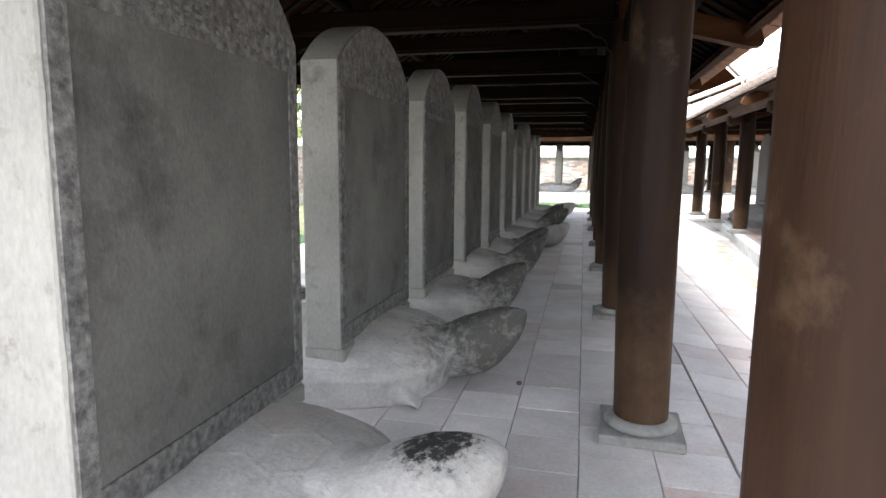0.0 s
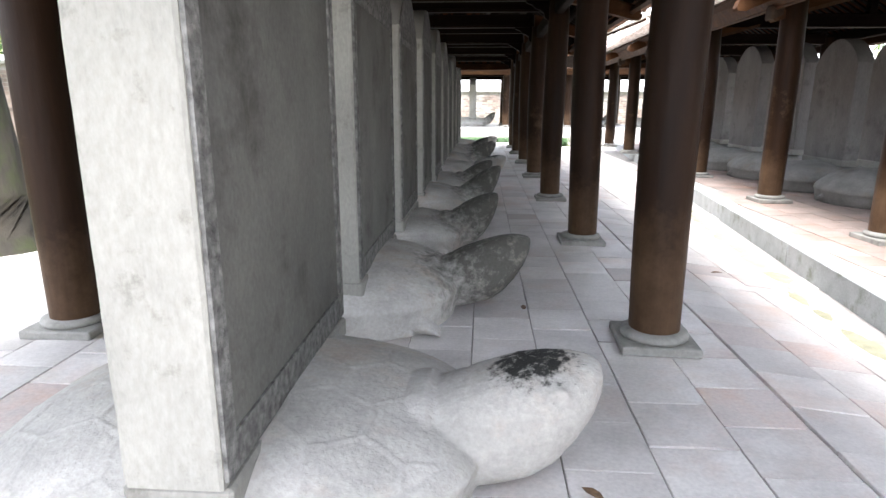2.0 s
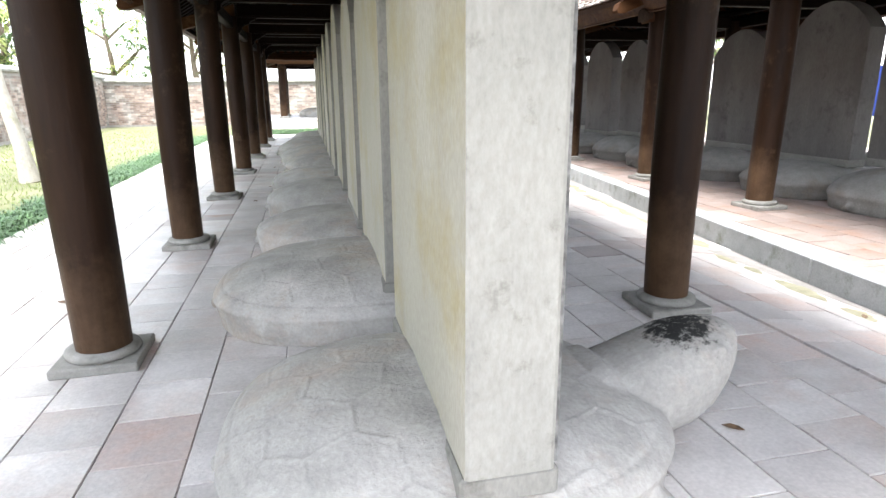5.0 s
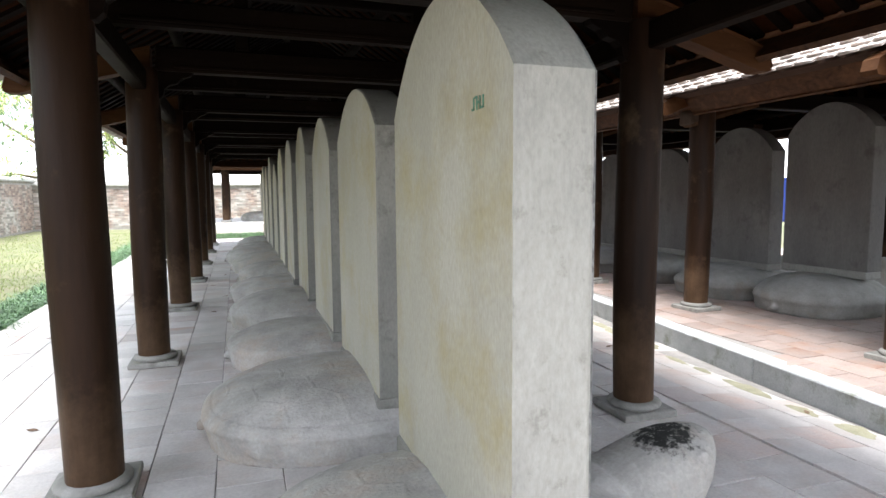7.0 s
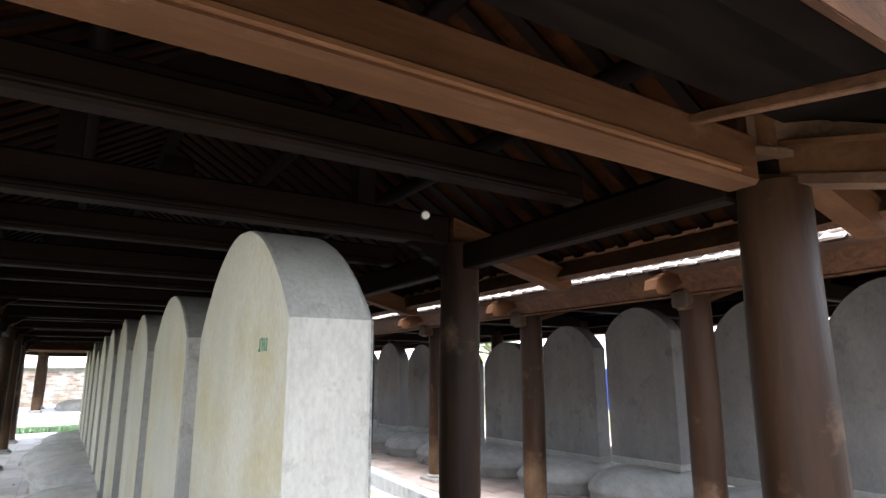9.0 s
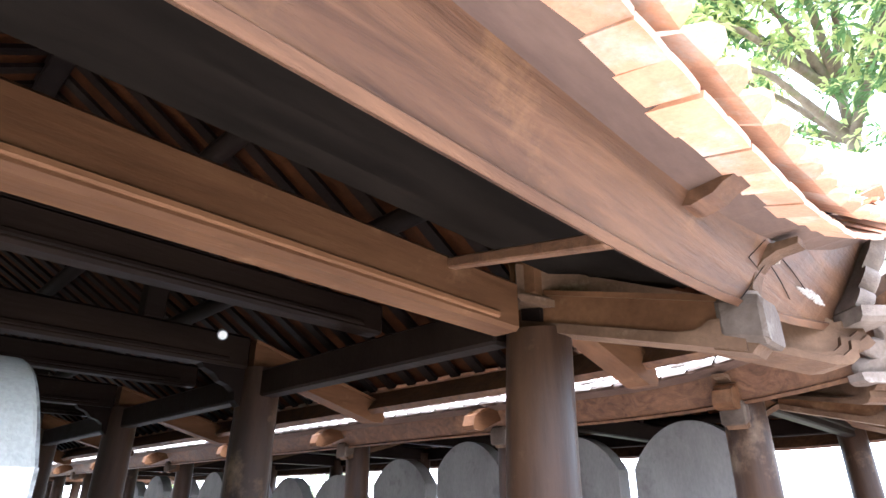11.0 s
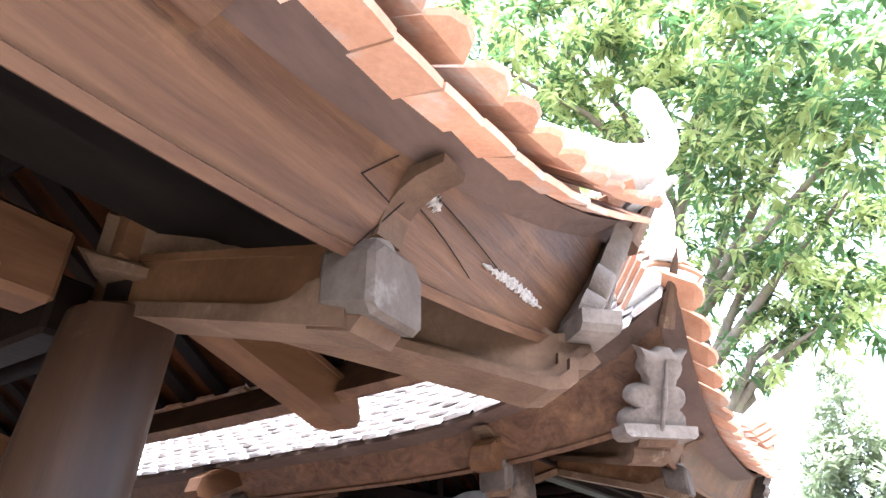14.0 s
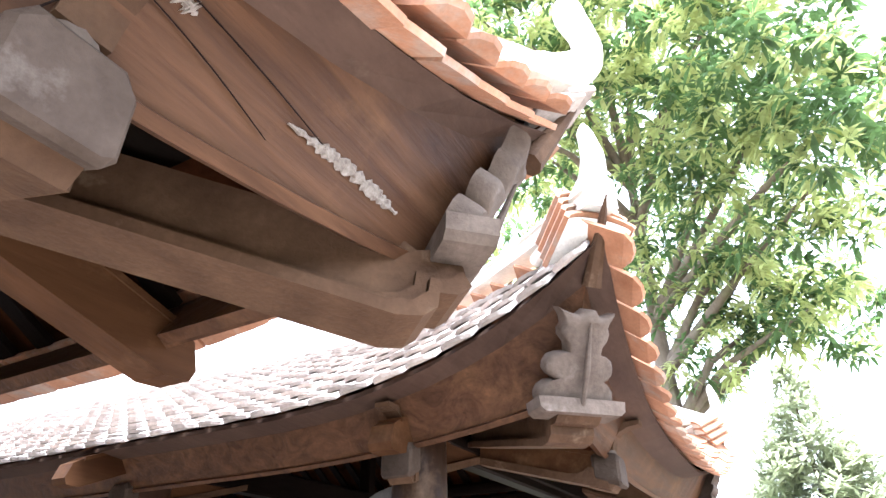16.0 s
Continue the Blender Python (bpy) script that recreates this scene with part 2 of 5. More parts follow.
def foliage(name, a, b):
    m = surface(name, a, b, 3.0, 0.5, 0.05, 40, vary=0.35)
    bs = m.node_tree.nodes["Principled BSDF"]
    tr = m.node_tree.nodes.new("ShaderNodeBsdfTranslucent")
    tr.inputs["Color"].default_value = (b[0] * 2.1, b[1] * 2.1, b[2] * 2.0, 1)
    mx = m.node_tree.nodes.new("ShaderNodeMixShader")
    mx.inputs[0].default_value = 0.5
    m.node_tree.links.new(bs.outputs[0], mx.inputs[1])
    m.node_tree.links.new(tr.outputs[0], mx.inputs[2])
    m.node_tree.links.new(mx.outputs[0], m.node_tree.nodes["Material Output"].inputs["Surface"])
    return m


# Dark and pale leaf colours also stand for shadowed and sunlit clumps.
LEAF = foliage("broad tree leaf", (0.020, 0.044, 0.018), (0.066, 0.112, 0.040))
LEAF_PALE = foliage("pale tree leaf", (0.165, 0.195, 0.072), (0.29, 0.315, 0.13))
NEEDLE = foliage("conifer needle", (0.15, 0.170, 0.100), (0.235, 0.255, 0.165))


# ---- mesh helpers ----
class Geo:
    """Verts and faces gathered for one mesh."""

    def __init__(self):
        self.v, self.f = [], []

    def add(self, verts, faces, m=None):
        k = len(self.v)
        self.v += [tuple(m @ Vector(p)) for p in verts] if m else [tuple(p) for p in verts]
        self.f += [tuple(k + i for i in f) for f in faces]
        return self

    def box(self, a, b, c=0.0, m=None):
        """A box from corner a to corner b, its edges cut by c."""
        (x0, y0, z0), (x1, y1, z1) = a, b
        if c <= 0:
            v = [(x, y, z) for z in (z0, z1) for y in (y0, y1) for x in (x0, x1)]
            return self.add(v, [(0, 2, 3, 1), (4, 5, 7, 6), (0, 1, 5, 4), (2, 6, 7, 3), (0, 4, 6, 2), (1, 3, 7, 5)], m)
        v, idx = [], {}
        for i, x in enumerate((x0, x1)):
            for j, y in enumerate((y0, y1)):
                for k, z in enumerate((z0, z1)):
                    sx, sy, sz = (c if i == 0 else -c), (c if j == 0 else -c), (c if k == 0 else -c)
                    idx[i, j, k, 0] = len(v); v.append((x, y + sy, z + sz))
                    idx[i, j, k, 1] = len(v); v.append((x + sx, y, z + sz))
                    idx[i, j, k, 2] = len(v); v.append((x + sx, y + sy, z))
        f = []
        for s in (0, 1):
            q = [idx[s, 0, 0, 0], idx[s, 1, 0, 0], idx[s, 1, 1, 0], idx[s, 0, 1, 0]]
            f.append(q if s else q[::-1])
            q = [idx[0, s, 0, 1], idx[1, s, 0, 1], idx[1, s, 1, 1], idx[0, s, 1, 1]]
            f.append(q[::-1] if s else q)
            q = [idx[0, 0, s, 2], idx[1, 0, s, 2], idx[1, 1, s, 2], idx[0, 1, s, 2]]
            f.append(q if s else q[::-1])
        for a_, b_ in ((0, 0), (0, 1), (1, 0), (1, 1)):
            e = [idx[a_, b_, 0, 0], idx[a_, b_, 0, 1], idx[a_, b_, 1, 1], idx[a_, b_, 1, 0]]
            f.append(e if a_ == b_ else e[::-1])
            e = [idx[a_, 0, b_, 0], idx[a_, 1, b_, 0], idx[a_, 1, b_, 2], idx[a_, 0, b_, 2]]
            f.append(e if a_ != b_ else e[::-1])
            e = [idx[0, a_, b_, 1], idx[0, a_, b_, 2], idx[1, a_, b_, 2], idx[1, a_, b_, 1]]
            f.append(e if a_ == b_ else e[::-1])
        for i in (0, 1):
            for j in (0, 1):
                for k in (0, 1):
                    t = [idx[i, j, k, 0], idx[i, j, k, 1], idx[i, j, k, 2]]
                    f.append(t if (i + j + k) % 2 else t[::-1])
        return self.add(v, f, m)

    def loft(self, rings, caps=True, closed=True):
        """A skin over rings of equally many points."""
        k, n = len(self.v), len(rings[0])
        for r in rings:
            self.v += [tuple(p) for p in r]
        for i in range(len(rings) - 1):
            for j in range(n if closed else n - 1):
                a, b = k + i * n + j, k + i * n + (j + 1) % n
                self.f.append((a, b, b + n, a + n))
        if caps and closed:
            self.f.append(tuple(range(k + n - 1, k - 1, -1)))
            e = k + (len(rings) - 1) * n
            self.f.append(tuple(range(e, e + n)))
        return self

    def extrude(self, outline, m, depth):
        """A flat outline (x, y of m's plane) drawn out by depth along m's z, centred."""
        h = depth / 2
        return self.loft([[m @ Vector((x, y, -h)) for x, y in outline], [m @ Vector((x, y, h)) for x, y in outline]])

    def beam(self, p, q, w, h, c=0.01, roll=0.0):
        """A squared timber from p to q (middle of its section), w wide and h high."""
        p, q = Vector(p), Vector(q)
        d = q - p
        return self.box((0, -w / 2, -h / 2), (d.length, w / 2, h / 2), c, axis(p, d, roll))

    def tube(self, path, radii, n=10, caps=True):
        rings = []
        for i, p in enumerate(path):
            d = Vector(path[min(i + 1, len(path) - 1)]) - Vector(path[max(i - 1, 0)])
            m = axis(p, d)
            rx, ry = radii[i] if isinstance(radii[i], tuple) else (radii[i], radii[i])
            rings.append([m @ Vector((0, rx * math.cos(a), ry * math.sin(a))) for a in (2 * math.pi * k / n for k in range(n))])
        return self.loft(rings, caps)


def axis(p, d, roll=0.0):
    """A frame at p whose x runs along d and whose z is as upright as can be."""
    x = Vector(d).normalized()
    up = Vector((0, 0, 1)) if abs(x.z) < 0.99 else Vector((0, 1, 0))
    y = up.cross(x).normalized()
    z = x.cross(y)
    return Matrix(((x.x, y.x, z.x, p[0]), (x.y, y.y, z.y, p[1]), (x.z, y.z, z.z, p[2]), (0, 0, 0, 1))) @ pose(0, 0, 0, roll)


def mesh_of(name, geo, material, smooth=0):
    me = bpy.data.meshes.new(name)
    me.from_pydata(geo.v, [], geo.f)
    for m in material if isinstance(material, (list, tuple)) else (material,):
        me.materials.append(m)
    if smooth:
        me.shade_smooth()
        if smooth < 180:
            me.set_sharp_from_angle(angle=radians(smooth))
    me.update()
    return me


def part(name, geo, material, parent=None, label="", smooth=0, m=None):
    """One mesh object under a thing or a part (or on its own)."""
    ob = new(name, geo if isinstance(geo, bpy.types.Mesh) else mesh_of(name, geo, material, smooth))
    if parent:
        ob.parent = parent
    if m:
        ob.matrix_basis = m
    return tagged(ob, label)


def thing(name, m, label, category, group="", kind=""):
    ob = new(name)
    ob.empty_display_size = 0.1
    ob.matrix_basis = m
    return tagged(ob, label, category, group, kind)


def place(x, y, z=0.0, rz=0.0):
    return pose(x, y, z, 0, 0, rz)


rnd = random.Random(7)

# ---- large structure ----
A_X, A_Y = (-3.37, 0.36), (0.9, 3.43, 6.25, 9.25, 12.3, 15.4, 18.5, 21.2)
B_X, B_Y = (3.45, 7.2), (0.97, 3.4, 6.15, 8.8, 11.9, 15.0, 18.0, 21.0)
B_FLOOR = 0.08


def yard(x):
    """The height of the paving: level under the first house, then falling to the drain."""
    return 0.0 if x < 0.9 else -0.15 * min(1.0, (x - 0.9) / 1.3)


def kerb_x(y):
    return 1.72 + 0.115 * y


ground = part("ground", Geo().box((-300, -200, -0.5), (300, 400, -0.22)), GRASS)
tagged(ground, "grassy earth ground reaching away past the paving", "ground", kind="structure")
bed = Geo()
for x0, x1 in ((-5.46, 0.9), (0.9, 2.2), (2.2, 4.6)):
    za, zb = yard(x0 + 1e-3) - 0.007, yard(x1) - 0.007
    bed.add([(x0, -4, za), (x1, -4, zb), (x1, 24.5, zb), (x0, 24.5, za), (x0, -4, -0.3), (x1, -4, -0.3), (x1, 24.5, -0.3), (x0, 24.5, -0.3)],
            [(0, 1, 2, 3), (4, 7, 6, 5), (0, 4, 5, 1), (2, 6, 7, 3), (0, 3, 7, 4), (1, 5, 6, 2)])
pavement = tagged(part("floor", bed, JOINT), "pinkish grey square clay tiles laid in staggered rows", "floor", kind="structure")
bed = Geo()
ys = [-4 + 1.0 * i for i in range(31)]
for y0, y1 in zip(ys, ys[1:]):
    bed.add([(kerb_x(y0) + 0.1, y0, B_FLOOR - 0.007), (12, y0, B_FLOOR - 0.007), (12, y1, B_FLOOR - 0.007), (kerb_x(y1) + 0.1, y1, B_FLOOR - 0.007)], [(0, 1, 2, 3)])
pavement_b = tagged(part("floor", bed, JOINT), "worn red clay tiles on the raised platform of the second house", "floor", kind="structure")
kerb = thing("kerb", place(0, 0), "grey rendered kerb with moss along its foot", "kerb", kind="structure")
for y0 in range(-4, 26, 2):
    g = Geo()
    m = axis((kerb_x(y0), y0, 0), (kerb_x(y0 + 2) - kerb_x(y0), 2, 0))
    g.box((0.004, -0.22, -0.3), (2.009, 0.0, B_FLOOR + 0.004), 0.012, m)
    part("kerb_stone", g, KERB, kerb)


def column_mesh(seed, r, h, bow=0.0):
    """A hand-hewn log: slightly swollen, not quite round; bow bends its head to fit the camera's view."""
    g, rings = Geo(), []
    for i in range(15):
        z = h * i / 14
        swell = 0.93 + 0.09 * math.sin(math.pi * (0.12 + 0.75 * i / 14))
        row = []
        for k in range(20):
            a = 2 * math.pi * k / 20
            w = r * swell * (1 + 0.03 * noise.noise(Vector((math.cos(a) * 1.3, math.sin(a) * 1.3, z * 0.8 + seed * 9))))
            row.append((w * math.cos(a) + 0.012 * math.sin(z * 1.3 + seed) + bow * (z / h) ** 3, w * math.sin(a) + 0.012 * math.cos(z * 1.1 + 2 * seed), z))
        rings.append(row)
    return mesh_of("shaft", g.loft(rings), stained(WOOD.copy(), (-0.15, 0.05, 0.15), 0.65 + 0.15 * (seed % 2), (0.08, 0.048, 0.027), 5.0, (0.5, 1.1)), 60)


plinth_slab = mesh_of("slab", Geo().box((-0.23, -0.23, 0), (0.23, 0.23, 0.055), 0.008), STONE)
drum = [[((0.5 * w) * math.cos(a), (0.5 * w) * math.sin(a), z) for a in (2 * math.pi * k / 28 for k in range(28))]
        for w, z in ((0.385, 0.055), (0.405, 0.062), (0.41, 0.078), (0.395, 0.094), (0.34, 0.105))]
plinth_drum = mesh_of("drum", Geo().loft(drum), STONE, 50)
shafts = {}


def column(x, y, z, top, r, seed, label, group, bow=0.0):
    """A log on its plinth."""
    c = thing("column", place(x, y, z, rnd.uniform(-3, 3)), label, "column", group)
    part("slab", plinth_slab, None, c, "square grey stone slab")
    part("drum", plinth_drum, None, c, "round stone cushion")
    key = (seed % 3, r, round(top - z, 2), bow)
    if key not in shafts:
        shafts[key] = column_mesh(seed, r, top - z - 0.1, bow)
    part("shaft", shafts[key], None, c, m=place(0, 0, 0.1))
    return c


for i, y in enumerate(A_Y):
    for j, x in enumerate(A_X):
        wide = 0.165 if (i == 0 and j == 1) else 0.158
        # The near east corner column is shifted and bowed to fit the camera's view.
        column(x + (0.03 if i == 0 and j == 1 else 0), y, 0.0, 2.78 if i == 0 else 2.95, wide, i * 2 + j, "dark brown worn timber log column on a stone plinth", "columns of the first stele house", 0.085 if i == 0 and j == 1 else 0.0)
for i, y in enumerate(B_Y):
    for j, x in enumerate(B_X):
        column(x + 0.015 * (y - 6), y, B_FLOOR, 3.0, 0.165, i * 3 + j, "reddish brown chipped timber log column on a stone plinth", "columns of the second stele house")


# ---- roofs ----
def flare(c):
    return max(0.0, 1 - c / 2.4) ** 2.6


class Roof:
    """A hipped roof over a rectangle of columns, its corners swept up. Sides: 0 near end, 1 east, 2 far end, 3 west."""

    def __init__(self, x0, x1, y0, y1, lift):
        self.p = [Vector((x0, y0, lift)), Vector((x1, y0, lift)), Vector((x1, y1, lift)), Vector((x0, y1, lift))]
        self.d = [Vector((1, 0, 0)), Vector((0, 1, 0)), Vector((-1, 0, 0)), Vector((0, -1, 0))]
        self.n = [Vector((0, -1, 0)), Vector((1, 0, 0)), Vector((0, 1, 0)), Vector((-1, 0, 0))]
        self.len = [x1 - x0, y1 - y0, x1 - x0, y1 - y0]
        self.lift = lift

    def at(self, s, a, o, z, ko=0.0, kz=0.0):
        """A point on side s, a along it, o outside the columns, at height z, swept by ko and kz towards the corners."""
        c = min(a + o + ko, self.len[s] + o + ko - a)
        f = flare(max(0.0, c))
        return self.p[s] + self.d[s] * a + self.n[s] * (o + ko * f) + Vector((0, 0, z + kz * f))

    def span(self, s, o, ko, step, lo=None, hi=None):
        a0, a1 = -(o + ko), self.len[s] + o + ko
        a0, a1 = (a0 if lo is None else max(a0, lo)), (a1 if hi is None else min(a1, hi))
        n = max(2, int((a1 - a0) / step))
        return [a0 + (a1 - a0) * i / n for i in range(n + 1)]


FB_ALL, FT, SO, SO_NEAR = (0.93, 2.67, 0.10, 0.14), (1.08, 2.88, 0.20, 0.44), (1.27, 2.90, 0.16, 0.58), (1.225, 2.90, 0.16, 0.54)


def board(roof, s, lower, upper, thick, step=0.25, cuts=()):
    """A board between two swept lines of the eave, with thickness."""
    g, n = Geo(), max(6, int((roof.len[s] + 2) / step))
    rings = []
    for i in range(n + 1):
        k = i / n
        row = []
        for o, z, ko, kz in (lower, upper):
            a = -(o + ko) + (roof.len[s] + 2 * (o + ko)) * k
            row.append(roof.at(s, a, o, z, ko, kz))
        inward = (row[1] - row[0]).cross(roof.d[s]).normalized() * thick
        rings.append([row[0], row[1], row[1] + inward, row[0] + inward])
    return g.loft(rings)


def course(o_edge, i, rise=0.0):
    """Offset, height and sweep of the i-th tile course from the eave; courses below 0 are the doubled layers under it."""
    run = max(0.0, 0.125 * i)
    k = max(0.0, 1 - run / 2.6) ** 1.5
    under = min(0, i)
    return o_edge - run + 0.045 * under, 2.865 + rise + run * 0.62 + 0.045 * under, 0.16 * k, 0.60 * k


def tile_mesh(name, w, l, t, material, curl=1.0, point=1.0):
    """A roof tile with a blunt pointed nose that turns up a little; its nose is at y = 0 and it runs up along y."""
    out = [(-w / 2, l), (-w / 2, 0.05 * point), (-w * 0.28, 0.012 * point), (0, 0.0), (w * 0.28, 0.012 * point), (w / 2, 0.05 * point), (w / 2, l)]
    g = Geo()
    lift = [curl * q for q in (0, 0.010, 0.022, 0.026, 0.022, 0.010, 0)]
    g.loft([[(x, y, e) for (x, y), e in zip(out, lift)], [(x, y, t + e) for (x, y), e in zip(out, lift)]])
    return mesh_of(name, g, material)


def tile_matrix(roof, s, a, c, c2):
    """The seat of a tile on side s at a along it, between its course and the next ones above."""
    p = roof.at(s, a, *c)
    q = roof.at(s, a, *c2)
    e = roof.at(s, a + 0.05, *c) - roof.at(s, a - 0.05, *c)
    y = (q - p).normalized()
    x = (e - y * e.dot(y)).normalized()
    z = x.cross(y)
    return Matrix(((x.x, y.x, z.x, p.x), (x.y, y.y, z.y, p.y), (x.z, y.z, z.z, p.z), (0, 0, 0, 1)))


def roof_house(roof, name, label, shallow, so=SO):
    """Deck, fascias, soffits, tiles and ridges of one house."""
    top = thing(name, Matrix(), label, "roof", kind="structure")
    half = roof.len[0] / 2
    # the deck that closes the roof from below
    for s in range(4):
        g, rings = Geo(), []
        deep = half + 1.2
        for r in range(9):
            run = deep * r / 8
            k = max(0.0, 1 - run / 2.6) ** 1.5
            o, z, ko, kz = so[0] - 0.03 - run, 2.91 + run * 0.62, 0.16 * k, 0.56 * k
            a0, a1 = -(o + ko), roof.len[s] + o + ko
            rings.append([roof.at(s, a0 + (a1 - a0) * i / 40, o, z, ko, kz) for i in range(41)])
        part("deck", g.loft(rings, False, False), EAVE_SHADE if s == 0 else UNDER, top, "boarding coloured near-black as eave shade" if s == 0 else "terracotta tile undersides darkened for roof shade")
    for s in range(4):
        FB = (0.95, 2.725, 0.08, 0.085) if s in shallow else FB_ALL
        f = part("fascia", board(roof, s, FB, FT, 0.045), FASCIA, top, "brown weathered fascia board leaning outwards")
        part("bead", board(roof, s, (FB[0] + 0.01, FB[1] - 0.007, FB[2], FB[3]), (FB[0] + 0.03, FB[1] + 0.012, FB[2] + 0.01, FB[3] + 0.015), 0.05), FASCIA, f, "rounded bead along the lower edge")
        part("soffit", board(roof, s, FT, so, 0.03), SOFFIT, top, "purple brown soffit board under the tiles")
    return top


roof_a = Roof(A_X[0], 0.45, A_Y[0], A_Y[-1], 0.0)
roof_b = Roof(4.16, 6.6, 0.99, 21.0, 0.04)
house_a = roof_house(roof_a, "roof_of_first_house", "terracotta tiled roof with swept corners over the first stele row", (1, 3), SO_NEAR)
house_b = roof_house(roof_b, "roof_of_second_house", "terracotta tiled roof with swept corners over the second stele row, paled for glare", ())

# ---- timber frame of the first house ----
def tie_beam(y, z, x0, x1, h=0.24, w=0.16, wood=TIE):
    b = thing("tie_beam", place(0, y, z), "dark brown moulded timber tie beam across the aisle", "beam", "tie beams")
    part("timber", Geo().beam((x0, 0, h / 2), (x1, 0, h / 2), w, h, 0.018), wood, b)
    for e in (-1, 1):
        part("moulding", Geo().beam((x0 + 0.16, e * (w / 2 + 0.004), 0.045), (x1 - 0.16, e * (w / 2 + 0.004), 0.045), 0.02, 0.03, 0.006), wood, b)
    return b


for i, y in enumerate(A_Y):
    # The end tie beam gets the lighter tone because it catches daylight.
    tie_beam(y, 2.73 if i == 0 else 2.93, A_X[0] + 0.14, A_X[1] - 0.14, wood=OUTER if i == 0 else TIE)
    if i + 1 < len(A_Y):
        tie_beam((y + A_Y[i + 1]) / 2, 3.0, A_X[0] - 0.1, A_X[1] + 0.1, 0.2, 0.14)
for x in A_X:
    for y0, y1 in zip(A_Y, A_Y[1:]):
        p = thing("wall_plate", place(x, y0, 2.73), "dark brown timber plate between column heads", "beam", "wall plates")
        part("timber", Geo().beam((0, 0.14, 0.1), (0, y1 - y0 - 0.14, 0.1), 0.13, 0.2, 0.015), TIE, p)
for x in (A_X[0], 0.47):
    p = thing("queen_post", place(x, A_Y[0], 2.78), "dark square timber post standing on the corner column", "post", "corner posts")
    part("timber", Geo().box((-0.065, -0.065, 0), (0.065, 0.065, 0.45), 0.01), BEAM, p)
for x in B_X:
    p = thing("wall_plate", place(x, B_Y[0], 2.85), "dark timber plate along the column heads of the second house", "beam", "wall plates")
    part("timber", Geo().beam((0, -0.1, 0.12), (0.3, B_Y[-1] - B_Y[0], 0.12), 0.14, 0.22, 0.015), BEAM, p)


# ---- stelae and turtles ----
def arch(w, z0, zs, zt, n=18):
    """Outline of a slab whose top is a segment of a circle over square shoulders."""
    h, rise = w / 2, zt - zs
    r = (h * h + rise * rise) / (2 * rise)
    ang = math.atan2(h, r - rise)
    pts = []
    for i in range(1, n):
        x = -r * math.sin(ang * (1 - 2 * i / n))
        pts.append((x, 0.5 * (zt - r + math.sqrt(r * r - x * x)) + 0.5 * (zs + rise * (1 - (x / h) ** 2))))
    return [(-h, z0), (-h, zs)] + pts + [(h, zs), (h, z0)]


